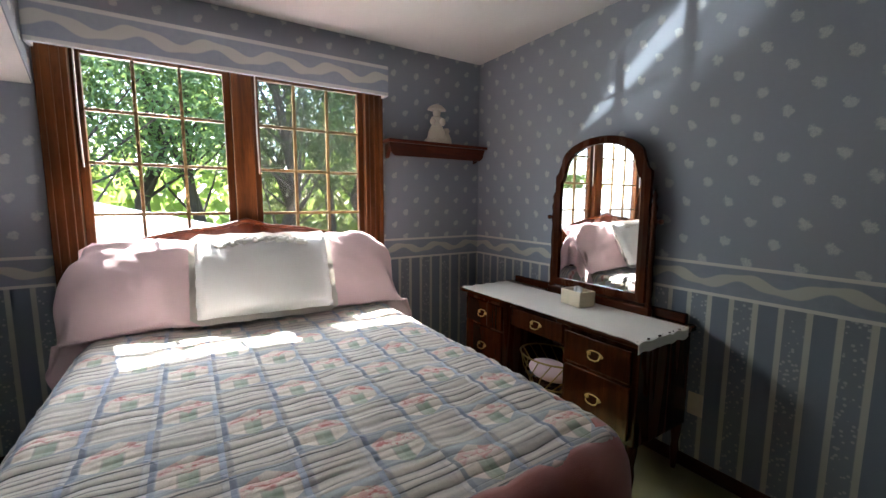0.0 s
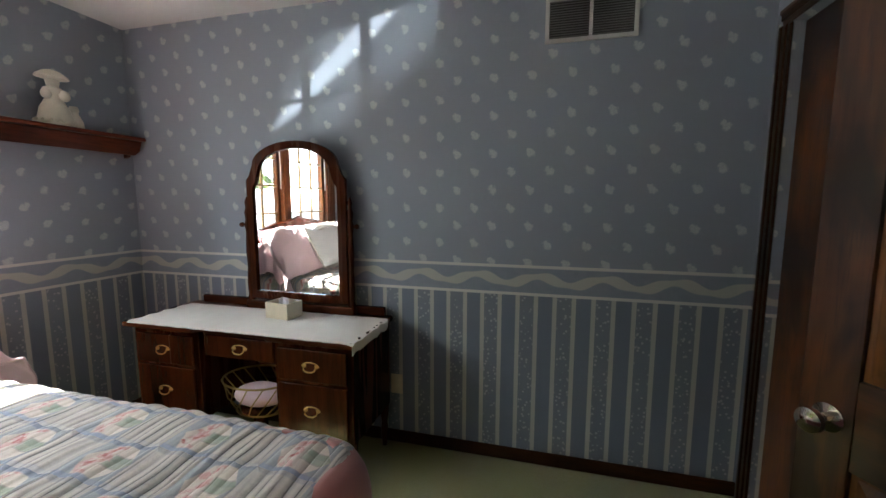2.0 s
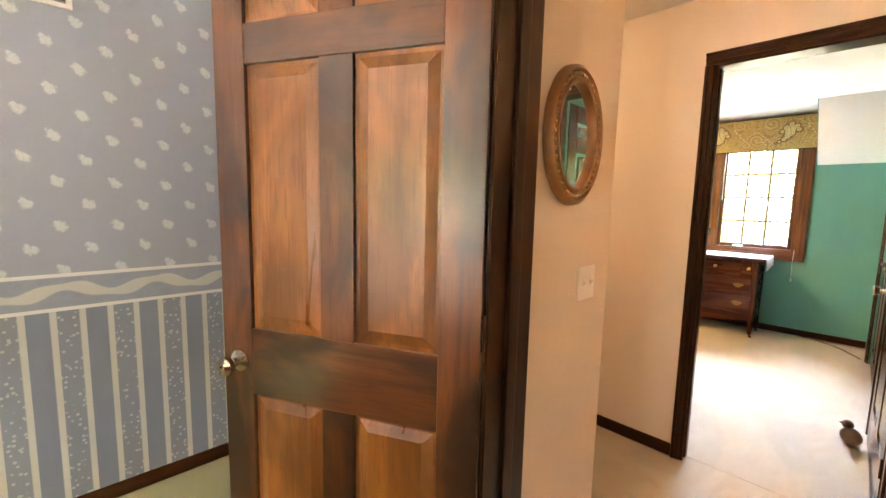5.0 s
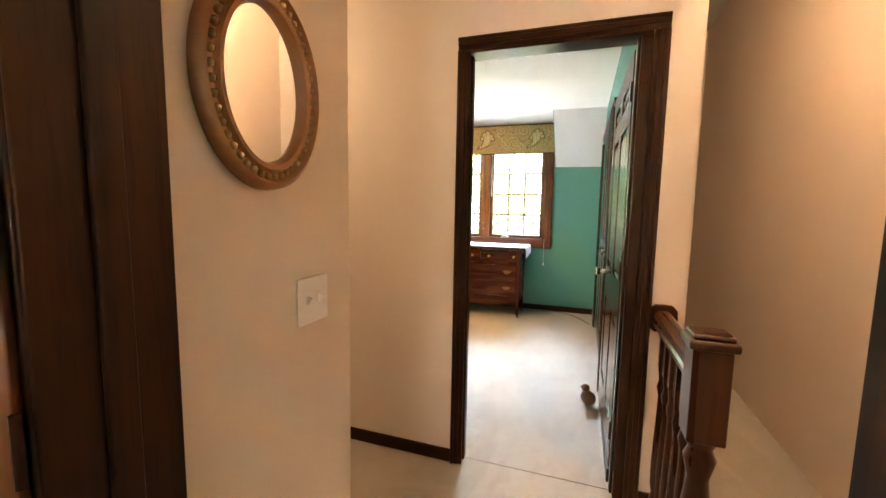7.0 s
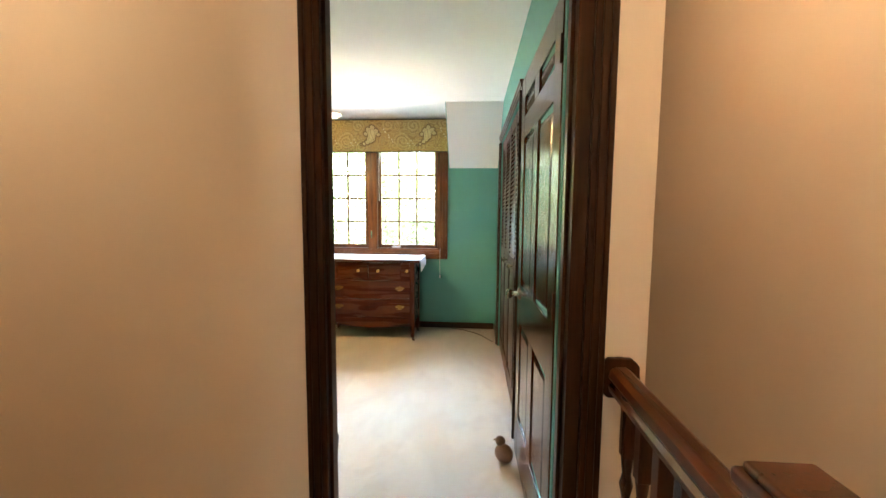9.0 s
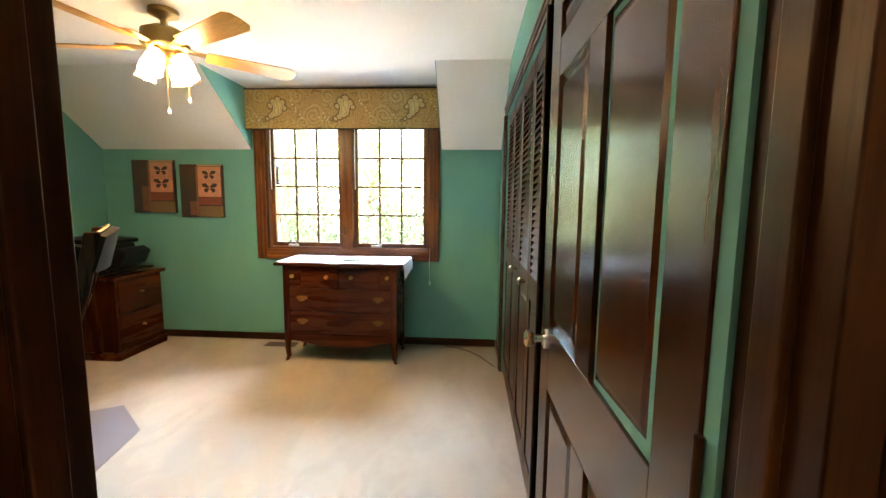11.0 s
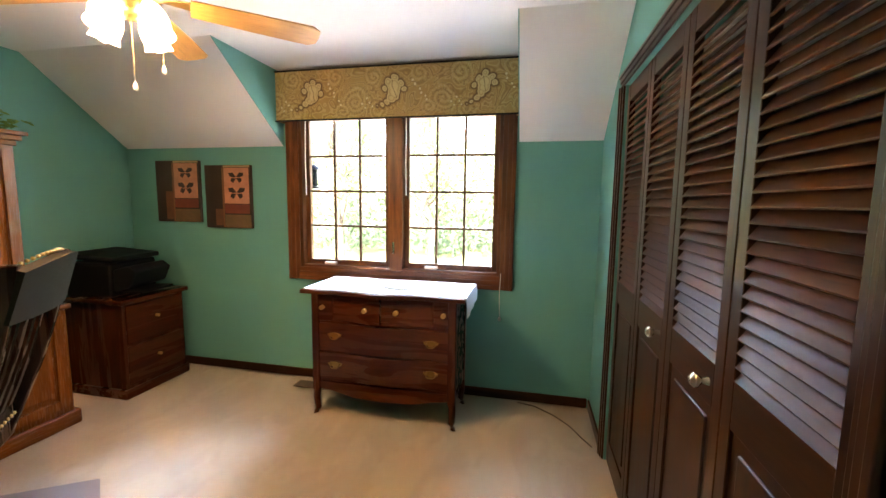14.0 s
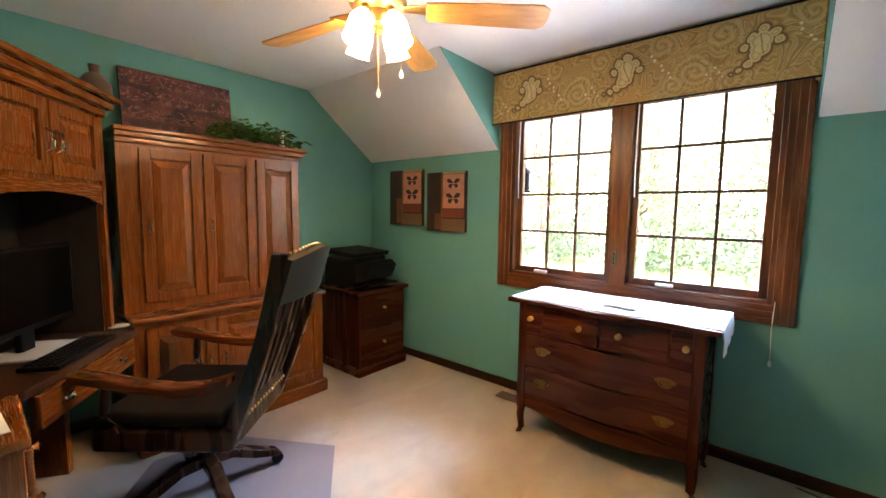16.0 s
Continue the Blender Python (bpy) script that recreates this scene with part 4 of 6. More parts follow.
BUSHES = leaf_mat("far_leaves", (0.05, 0.10, 0.035), (0.20, 0.27, 0.09))
# leaf colour washed out to paint the glare beyond the study window
GLARE_LEAVES = leaf_mat("pale_leaves", (0.065, 0.11, 0.075), (0.14, 0.185, 0.135))
rng = np.random.default_rng(11)
for name, ys, label in (("far_woods", (30, 42), "dense sunlit woods in the distance"), ("far_woods", (-46, -32), "dense woods in the distance, glare put into the leaf colour")):
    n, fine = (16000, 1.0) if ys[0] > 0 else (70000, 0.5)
    p = np.stack([rng.uniform(-34, 34, n), rng.uniform(*ys, n), rng.uniform(-3, 13 if ys[0] > 0 else 22, n)], 1)
    rise = 0.62 + 0.22 * np.sin(p[:, 0] * 0.55 + 1.0) + 0.16 * np.sin(p[:, 0] * 1.4 + p[:, 1] * 0.7)
    p[:, 2] = -3 + (p[:, 2] + 3) * rise
    ax, bb = rng.normal(0, 1, (n, 3)), rng.normal(0, 1, (n, 3))
    ax *= (rng.uniform(0.3, 0.7, n) * fine / np.linalg.norm(ax, axis=1))[:, None]
    bb *= (rng.uniform(0.2, 0.45, n) * fine / np.linalg.norm(bb, axis=1))[:, None]
    me = bpy.data.meshes.new(name)
    me.from_pydata(np.stack([p - ax, p + bb, p + ax, p - bb], 1).reshape(-1, 3).tolist(), [], np.arange(4 * n).reshape(-1, 4).tolist())
    me.materials.append(BUSHES if ys[0] > 0 else GLARE_LEAVES)
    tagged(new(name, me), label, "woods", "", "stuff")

# low roof of the wing outside the bedroom window, and the drive on the other side
# the roof runs on unseen below the sill, added to bounce sunlight indoors
bm = B()
prism(bm, [(-6.5, -3.0), (-6.5, 0.8), (-3.0, 1.6), (2.6, 0.28), (2.6, -3.0)], "y", 7.4, 12.5)
solo("wing_roof", bm, paint("pale_roof", (0.66, 0.65, 0.62), 0.8), None, "low wing of the house with a pale sunlit roof", "building", smooth=False)
structure("road", paint("concrete", (0.42, 0.41, 0.39), 0.85), [((-30, 30), (-17.5, -4.5), (-3.05, -2.99))], "pale sunlit concrete drive", "road")


# ---- bedroom ----
# bed
BX0, BX1, BY0, BY1 = -0.88, 0.62, 4.46, 6.47
bed = thing("bed", pose((BX0 + BX1) / 2, (BY0 + BY1) / 2, 0), "made double bed with a dark carved wooden headboard", "bed")
hw = 0.755
bm = B()
pts = [(-hw, 0.0), (hw, 0.0), (hw, 0.92), (hw * 0.97, 1.02), (hw * 0.78, 1.11), (hw * 0.45, 1.165), (0.12, 1.19), (0.0, 1.225), (-0.12, 1.19), (-hw * 0.45, 1.165), (-hw * 0.78, 1.11), (-hw * 0.97, 1.02), (-hw, 0.92)]
prism(bm, [(x, z) for x, z in pts], "y", BY1 - 5.465 + 0.01, BY1 - 5.465 + 0.05, 0.012)
part("headboard", bm, MAHOGANY_Z, bed)
bm = B()
tube(bm, [(x, BY1 - 5.465 + 0.012, z - 0.006) for x, z in pts[2:]], 0.014, 8)
part("headboard_rail", bm, MAHOGANY, bed)
bm = B()
bx(bm, (-hw + 0.06, hw - 0.06), (-0.95, BY1 - 5.465), (0.10, 0.30), 0.02)
part("bed_rail", bm, MAHOGANY, bed)
bm = B()
bx(bm, (-hw + 0.06, hw - 0.06), (-0.94, BY1 - 5.465), (0.30, 0.66), 0.07, 4)
part("mattress", bm, WHITE_CLOTH, bed)
for x in (-hw + 0.1, hw - 0.1):
    bm = B()
    bx(bm, (x - 0.035, x + 0.035), (-0.92, -0.85), (0.0, 0.12), 0.01)
    part("leg", bm, MAHOGANY_Z, bed)


def draped(name, material, nx, ny, fn, label, thick=0.012, parent=None):
    """A cloth sheet, fn(u, v) giving its place, drawn out to a thickness."""
    bm = B()
    p = np.array([[fn(i / nx, j / ny) for j in range(ny + 1)] for i in range(nx + 1)])
    du, dv = np.gradient(p, axis=0), np.gradient(p, axis=1)
    nrm = np.cross(du, dv)
    nrm /= np.maximum(np.linalg.norm(nrm, axis=2, keepdims=True), 1e-6)
    sheets = [[[bm.verts.new(v) for v in row] for row in q] for q in (p, p + nrm * thick)]
    for g in sheets:
        for i in range(nx):
            for j in range(ny):
                bm.faces.new((g[i][j], g[i + 1][j], g[i + 1][j + 1], g[i][j + 1]))
    a, b = sheets
    rim = [(i, 0) for i in range(nx)] + [(nx, j) for j in range(ny)] + [(i, ny) for i in range(nx, 0, -1)] + [(0, j) for j in range(ny, 0, -1)]
    for (i, j), (k, l) in zip(rim, rim[1:] + rim[:1]):
        bm.faces.new((a[i][j], a[k][l], b[k][l], b[i][j]))
    return bm


def wob(x, y, k, s):
    return s * noise.noise(Vector((x * k, y * k, 3.1)))


def over_edge(s, half, top, r):
    """Cloth lying flat to half - r, then round the edge and down; gives the offset outwards and the height."""
    flat = half - r
    if abs(s) <= flat:
        return s, top
    d = abs(s) - flat
    if d < r * math.pi / 2:
        a = d / r
        return math.copysign(flat + r * math.sin(a), s), top - r * (1 - math.cos(a))
    return math.copysign(half, s), top - r - (d - r * math.pi / 2)


QX, QHALF, QTOP, QLEN = -0.12, 0.735, 0.725, 1.985


def quilt_at(u, v):
    s = (u - 0.5) * 2 * (QHALF + 0.36)
    l = v * QLEN                      # from the pillows to the foot
    x, z1 = over_edge(s, QHALF, 0.0, 0.09)
    yy = l
    end = max(0.0, l - (QLEN - 0.16)) / 0.16
    drop = z1 - 0.022 * end ** 2
    if abs(x) > QHALF - 0.16:
        yy -= 0.045 * end * ((abs(x) - (QHALF - 0.16)) / 0.16) ** 2
    fold = 0.018 * math.sin(l * 11) * min(1, -z1 * 4) if z1 < -0.05 else 0
    z = QTOP + drop + wob(x, yy, 3.2, 0.012) + wob(x, yy, 11, 0.007) + 0.004 * math.sin(l * 81)
    return (QX + x + fold * (1 if x > 0 else -1), 6.44 - yy, max(z, 0.05))


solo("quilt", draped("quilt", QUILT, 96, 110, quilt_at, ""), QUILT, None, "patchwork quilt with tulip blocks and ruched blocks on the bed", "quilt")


def hem_at(u, v):
    """From under the quilt's end out over the edge and down, along the foot and round both corners."""
    half, r, back = 0.655, 0.10, 0.30
    straight = 2 * (half - r)
    arc = r * math.pi / 2
    d = u * (straight + 2 * arc + 2 * back) - back - arc - straight / 2
    s, sign = abs(d), (1 if d > 0 else -1)
    if s < straight / 2:
        x, y, nx, ny = s, 0.0, 0.0, -1.0
    elif s < straight / 2 + arc:
        a = (s - straight / 2) / r
        x, y, nx, ny = straight / 2 + r * math.sin(a), r * (1 - math.cos(a)), math.sin(a), -math.cos(a)
    else:
        x, y, nx, ny = half, r + s - straight / 2 - arc, 1.0, 0.0
    a = min(1.0, v / 0.35) * math.pi / 2
    fall = max(0.0, v - 0.35) * 0.62
    out = 0.085 * math.sin(a) + 0.02 * math.sin(d * 13) * v + 0.03 * fall
    z = 0.715 - 0.10 * (1 - math.cos(a)) - fall + 0.004 * math.sin(d * 40)
    return (QX + sign * (x + nx * out), 4.475 + y + ny * out, max(z, 0.1))


solo("bedspread_hem", draped("bedspread_hem", ROSE_CLOTH, 90, 24, hem_at, ""), ROSE_CLOTH, None, "dusty rose cloth border hanging at the foot of the bed", "bedspread")


def pillow(name, at, w, d, h, material, label, flange=0.0, seed=1):
    """A soft cushion; d is its height when it stands."""
    t = thing(name, at, label, "pillow", "pillows on the bed")
    bm = B()
    nx, ny = 28, 20
    for side in (1, -1):
        g = [[None] * (ny + 1) for _ in range(nx + 1)]
        for i in range(nx + 1):
            for j in range(ny + 1):
                u, v = 2 * i / nx - 1, 2 * j / ny - 1
                puff = max(0.0, (1 - abs(u) ** 3.0) * (1 - abs(v) ** 3.0)) ** 0.55
                pin = 1 - 0.07 * (abs(u) ** 2) * (1 - abs(v)) - 0.02 * abs(v)
                pinv = 1 - 0.09 * (abs(v) ** 2) * (1 - abs(u))
                z = side * (puff * h / 2 + 0.003) + wob(u * 1.3 + seed, v * 1.3, 1.5, 0.012) * puff
                g[i][j] = bm.verts.new((u * w / 2 * pinv, v * d / 2 * pin, z))
        for i in range(nx):
            for j in range(ny):
                bm.faces.new((g[i][j], g[i + 1][j], g[i + 1][j + 1], g[i][j + 1]))
    bmesh.ops.remove_doubles(bm, verts=bm.verts, dist=0.008)
    part("cover", bm, material, t)
    if flange:
        bm = B()
        n = 44
        inner, outer = [], []
        for i in range(n):
            a = 2 * math.pi * i / n
            c, s = math.cos(a), math.sin(a)
            k = max(abs(c), abs(s))
            ux, uy = c / k, s / k
            inner.append(bm.verts.new((ux * w * 0.47, uy * d * 0.47, 0)))
            outer.append(bm.verts.new((ux * (w / 2 + flange), uy * (d / 2 + flange), 0.012 * math.sin(i * 2.4))))
        for i in range(n):
            bm.faces.new((inner[i], inner[(i + 1) % n], outer[(i + 1) % n], outer[i]))
        bmesh.ops.solidify(bm, geom=list(bm.faces), thickness=0.004)
        part("flange", bm, LACE if material == WHITE_CLOTH else material, t, "ruffled edge")
    return t


pillow("pillow", pose(-0.47, 6.27, 0.90, 52, 0, 4), 0.72, 0.50, 0.20, PINK_CLOTH, "plump pillow in a smooth pink case leaning on the headboard", 0.03, 1)
pillow("pillow", pose(0.22, 6.27, 0.90, 52, 0, -3), 0.72, 0.50, 0.20, PINK_CLOTH, "plump pillow in a smooth pink case leaning on the headboard", 0.03, 5)
pillow("pillow", pose(-0.085, 6.09, 0.955, 62, 0, -4), 0.64, 0.42, 0.17, WHITE_CLOTH, "white pillow with a lace edge in front of the pink ones", 0.025, 9)


white = bpy.data.objects["pillow.002"]
bm = B()
for k in range(34):
    x = -0.29 + 0.58 * k / 33
    ball(bm, (x, 0.165 - 0.05 * (x / 0.29) ** 2 + 0.006 * math.sin(k * 2.1), 0.072 - 0.05 * (abs(x) / 0.29) ** 3), 0.014, 8, 6, (1.0, 1.0, 0.45))
    ball(bm, (x + 0.008, 0.188 - 0.05 * (x / 0.29) ** 2, 0.052 - 0.04 * (abs(x) / 0.29) ** 3), 0.011, 8, 6, (1.0, 1.0, 0.45))
part("lace_band", bm, LACE, white, "scalloped lace band")


def sham_at(u, v):
    """Pink cloth from behind the pillows, over them and down to the quilt, its loose ends flaring out past the mattress."""
    s = (u - 0.5) * 2.02
    t = v
    x, zd = over_edge(s, 0.715, 0.0, 0.14)
    ridge = math.sin(min(1.0, t / 0.42) * math.pi / 2)
    y = 6.42 - 0.37 * t
    z = 0.98 + 0.155 * ridge - 0.40 * (max(0.0, t - 0.40) / 0.60) ** 1.6
    hang = min(0.0, zd)
    loose = min(1.0, max(0.0, abs(s) - 0.62) / 0.30)
    crease = 0.024 * math.sin(s * 13 + t * 9) * loose + 0.016 * math.sin(s * 31 - t * 14) * loose * t
    z += hang * (0.70 + 0.55 * t) - 0.05 * abs(s) ** 3 + 0.012 * math.sin(s * 9 + t * 7) * (0.2 + t) + 0.010 * max(0.0, math.sin(s * 17 - t * 11 + 1.0)) * (0.3 + t) + wob(s, t, 2.5, 0.018) + wob(s * 2, t * 3, 3.0, 0.012) + crease
    z += 0.022 * abs(noise.noise(Vector((s * 3.3 + t * 2.2, t * 3.6 - s, 1.7)))) + 0.012 * abs(noise.noise(Vector((s * 8 - t * 5, t * 7, 5.2))))
    lowest = 0.738 if abs(s) < 0.70 else 0.42
    flare = 0.13 * math.sin(min(1.0, -hang / 0.20) ** 0.7 * math.pi) * (0.1 + 0.9 * t ** 1.5) + 0.022 * math.sin(t * 13 + s) * (hang < -0.05)
    return (QX + x + math.copysign(flare, s), y - 0.05 * loose * t + wob(s, t, 3, 0.02), max(lowest, z))


solo("pillow_cover", draped("pillow_cover", PINK_CLOTH, 130, 60, sham_at, ""), PINK_CLOTH, None, "soft pink sham cloth draped over the pillows", "bedding")


def box_valance(name, x0, x1, y_wall, depth, out, z0, z1, material, label):
    t = thing(name, pose(0, 0, 0), label, "valance")
    f0, f1 = y_wall + out * (depth - 0.018), y_wall + out * depth
    bm = B()
    bx(bm, (x0, x1), (f0, f1), (z0, z1), 0.006)
    part("front", bm, material, t)
    for x in ((x0, x0 + 0.018), (x1 - 0.018, x1)):
        bm = B()
        bx(bm, x, (y_wall + out * 0.001, f0), (z0 + 0.001, z1 - 0.001), 0.003)
        part("end", bm, material, t)
    bm = B()
    bx(bm, (x0 + 0.018, x1 - 0.018), (y_wall + out * 0.03, f0), (z1 - 0.02, z1 - 0.004))
    part("top", bm, material, t)
    return t


box_valance("valance", -1.0, 0.79, NORTH, 0.115, -1, 2.045, 2.242, VALANCE, "box valance covered in blue paper with a white ribbon border")
v2 = box_valance("valance", -0.222, 1.59, SY0, 0.10, 1, 2.045, 2.405, PAISLEY, "box valance covered in olive and gold paisley cloth")
for z in (2.405, 2.046):
    bm = B()
    tube(bm, [(-0.222, SY0 + 0.102, z), (1.59, SY0 + 0.102, z)], 0.006, 6)
    part("piping", bm, BLACK, v2, "dark piping")

# shelf with its figurine
shelf = thing("wall_shelf", pose(1.21, NORTH, 1.70), "small dark red wooden wall shelf", "shelf")
bm = B()
bx(bm, (-0.43, 0.43), (-0.135, -0.001), (0.045, 0.068), 0.007)
part("board", bm, SHELF_WOOD, shelf)
bm = B()
prism(bm, [(-0.40, -0.02), (-0.37, -0.045), (0.37, -0.045), (0.40, -0.02), (0.42, 0.045), (-0.42, 0.045)], "y", -0.112, -0.095, 0.004)
part("apron", bm, SHELF_WOOD, shelf)
for x in (-0.39, 0.39):
    bm = B()
    prism(bm, [(-0.09, 0.044), (-0.001, 0.044), (-0.001, -0.06), (-0.03, -0.05), (-0.06, 0.0)], "x", x - 0.011, x + 0.011, 0.003)
    part("bracket", bm, SHELF_WOOD, shelf)
bm = B()
lathe(bm, [(0.10, 0), (0.105, 0.012), (0.09, 0.03), (0.075, 0.09), (0.05, 0.13), (0.042, 0.15), (0.055, 0.175), (0.05, 0.195), (0.03, 0.205), (0.035, 0.225), (0.036, 0.245), (0.085, 0.25), (0.08, 0.262), (0.045, 0.285), (0.02, 0.292)], 24)
lathe(bm, [(0.05, 0), (0.045, 0.04), (0.03, 0.07), (0.022, 0.085), (0.03, 0.10), (0.02, 0.12)], 16, (0.095, -0.01, 0))
for a in range(14):
    ball(bm, (0.098 * math.cos(a * 0.45), 0.098 * math.sin(a * 0.45), 0.02), 0.012, 6, 5)
ball(bm, (0.035, -0.05, 0.16), 0.03)
ball(bm, (-0.05, -0.03, 0.16), 0.028)
solo("figurine", bm, IVORY, pose(1.20, NORTH - 0.072, 1.7685) @ Matrix.Diagonal((0.88, 0.62, 0.97, 1)), "cream porcelain figurine of hatted figures on the shelf", "figurine")


# vanity
def bail(parent, at, material=BRASS, w=0.045, winged=False):
    """A shaped back plate with a drop handle; local front towards -y."""
    bm = B()
    for x in (-w * 0.72, w * 0.72):
        lathe(bm, [(0.011, 0.0), (0.011, 0.002), (0.005, 0.005), (0.005, 0.009)], 10, (x, 0, 0.004), Matrix.Rotation(radians(90), 4, "X"))
    tube(bm, [(-w, -0.002, 0.002), (-w * 0.55, -0.002, 0.018), (0, -0.002, 0.021), (w * 0.55, -0.002, 0.018), (w, -0.002, 0.002)], 0.0028, 5)
    wing = [(0.0, 0.030), (0.35, 0.020), (0.62, 0.026), (1.05, 0.014), (1.22, 0.020), (1.12, -0.002), (0.85, -0.012), (0.5, -0.010), (0.28, -0.024)]
    if winged:
        prism(bm, [(w * x, z * 0.85) for x, z in wing] + [(-w * x, z * 0.85) for x, z in reversed(wing[1:])], "y", -0.0025, 0.0, 0.0006)
    pl = part("handle_plate", bm, material, parent, "pierced brass plate", at=at)
    bm = B()
    tube(bm, [(-w * 0.72, -0.008, 0.004), (-w * 0.66, -0.014, -0.012), (-w * 0.3, -0.017, -0.02), (w * 0.3, -0.017, -0.02), (w * 0.66, -0.014, -0.012), (w * 0.72, -0.008, 0.004)], 0.0035, 6)
    part("handle", bm, material, pl)


VW, VD = 1.36, 0.45
van = thing("vanity", pose(EAST - 0.018, 5.415, 0, 0, 0, -90), "dark mahogany kneehole vanity with brass pulls and a swing mirror", "dresser")
# local: x along the wall, front at -y, back at 0
for x0, x1 in ((-0.68, -0.26), (0.19, 0.605)):
    bm = B()
    bx(bm, (x0, x1), (-VD + 0.02, -0.002), (0.24, 0.72), 0.006)
    part("body", bm, MAHOGANY_Z, van)
    for z0, z1 in ((0.27, 0.52), (0.535, 0.69)):
        bm = B()
        bx(bm, (x0 + 0.025, x1 - 0.025), (-VD, -VD + 0.019), (z0, z1), 0.006)
        dr = part("drawer_front", bm, BURR, van, "figured walnut drawer front")
        bail(dr, pose((x0 + x1) / 2, -VD - 0.001, (z0 + z1) / 2))
    for x in (x0 + 0.025, x1 - 0.025):
        for y in (-VD + 0.045, -0.03):
            bm = B()
            lathe(bm, [(0.012, 0.0), (0.015, 0.03), (0.020, 0.10), (0.016, 0.14), (0.024, 0.20), (0.026, 0.245)], 12, (x, y, 0))
            part("leg", bm, MAHOGANY_Z, van)
bm = B()
bx(bm, (-0.26, 0.19), (-VD + 0.05, -0.002), (0.58, 0.72), 0.004)
part("body", bm, MAHOGANY, van)
bm = B()
bx(bm, (-0.24, 0.17), (-VD + 0.03, -VD + 0.049), (0.59, 0.70), 0.006)
dr = part("drawer_front", bm, BURR, van)
bail(dr, pose(-0.02, -VD + 0.029, 0.645))
bm = B()
prism(bm, [(-0.70, 0.0), (-0.70, -VD - 0.03), (-0.25, -VD - 0.03), (-0.22, -VD + 0.005), (0.15, -VD + 0.005), (0.18, -VD - 0.03), (0.628, -VD - 0.03), (0.628, 0.0)], "z", 0.721, 0.752, 0.008)
part("top", bm, MAHOGANY, van)
bm = B()
bx(bm, (-0.62, 0.59), (-0.04, -0.006), (0.7525, 0.80), 0.008)
part("backboard", bm, MAHOGANY, van)
bm = B()
bx(bm, (-0.24, 0.17), (-0.03, -0.012), (0.25, 0.575), 0.003)
part("knee_back", bm, MAHOGANY, van)
# swing mirror: an arched frame, glass leaning a little
MC, MW, MZ0, MZ1 = 0.085, 0.265, 0.86, 1.66


def arch(w, z0, z1, n=18):
    pts = [(-w, z0), (w, z0), (w, z1 - 0.21), (w * 0.93, z1 - 0.185), (w * 0.86, z1 - 0.13)]
    pts += [(w * 0.86 * math.cos(a), z1 - 0.13 + 0.13 * math.sin(a)) for a in (math.pi * (i + 1) / (n + 1) for i in range(n))]
    return pts + [(-w * 0.86, z1 - 0.13), (-w * 0.93, z1 - 0.185), (-w, z1 - 0.21)]


lean = pose(MC, -0.055, 0, 0, 0, 0)
bm = B()
o, i = arch(MW + 0.045, MZ0 - 0.045, MZ1 + 0.042), arch(MW, MZ0, MZ1)
vs = [[bm.verts.new((x, y, z)) for x, z in pts] for pts, y in ((o, -0.022), (i, -0.030), (i, 0.0), (o, 0.0))]
for a, b in zip(vs, vs[1:] + vs[:1]):
    for k in range(len(o)):
        bm.faces.new((a[k], a[(k + 1) % len(o)], b[(k + 1) % len(o)], b[k]))
mframe = part("mirror_frame", bm, MAHOGANY_Z, van, at=lean)
bm = B()
prism(bm, i, "y", -0.016, -0.004)
part("mirror_glass", bm, MIRROR, mframe, "clear arched mirror glass", smooth=False)
for s in (-1, 1):
    bm = B()
    x = MC + s * (MW + 0.062)
    lathe(bm, [(0.022, 0.753), (0.022, 0.80), (0.014, 0.83), (0.018, 0.90), (0.013, 1.0), (0.017, 1.10), (0.012, 1.2), (0.02, 1.24), (0.012, 1.27), (0.017, 1.31), (0.009, 1.34), (0.013, 1.37), (0.002, 1.40)], 12, (x, -0.06, 0))
    part("mirror_post", bm, MAHOGANY_Z, van)
    bm = B()
    lathe(bm, [(0.009, 0), (0.009, 0.03), (0.015, 0.036), (0.012, 0.048), (0.002, 0.05)], 10, (x, -0.06, 1.24), Matrix.Rotation(radians(90 * s), 4, "Y"))
    part("mirror_knob", bm, MAHOGANY, van)
bm = B()
bx(bm, (MC - MW - 0.08, MC + MW + 0.08), (-0.085, -0.038), (0.7525, 0.80), 0.008)
part("mirror_base", bm, MAHOGANY, van)


def runner_at(u, v):
    x = -0.66 + 1.30 * u
    y = -0.09 - 0.40 * v
    z = 0.757 + 0.001 * math.sin(x * 60)
    ends = 0.012 * math.sin(v * 26)
    if x > 0.618:
        return (0.634 + 0.004 * math.sin(v * 20), y, 0.757 - (x - 0.618) * 2.0 - 0.010 * abs(math.sin(v * 14)))
    front = 0.02 * abs(math.sin(x * 34)) * (1 if v > 0.99 else 0)
    return (x + ends, y + 0.3 * front, z - front * 0.2)


solo("runner", draped("runner", LACE, 60, 14, runner_at, "", 0.004), LACE, pose(EAST - 0.018, 5.415, 0, 0, 0, -90), "white lace runner along the vanity top", "runner")
tb = thing("tissue_box", pose(EAST - 0.23, 5.325, 0.762, 0, 0, -98), "small cream wooden tissue box on the vanity", "tissue box")
bm = B()
for x, y in (((-0.075, 0.075), (-0.055, -0.047)), ((-0.075, 0.075), (0.047, 0.055)), ((-0.075, -0.067), (-0.047, 0.047)), ((0.067, 0.075), (-0.047, 0.047))):
    bx(bm, x, y, (0.0, 0.085), 0.002)
part("side", bm, CREAM_WOOD, tb)
# black block stands in for the shade inside the open box
bm = B()
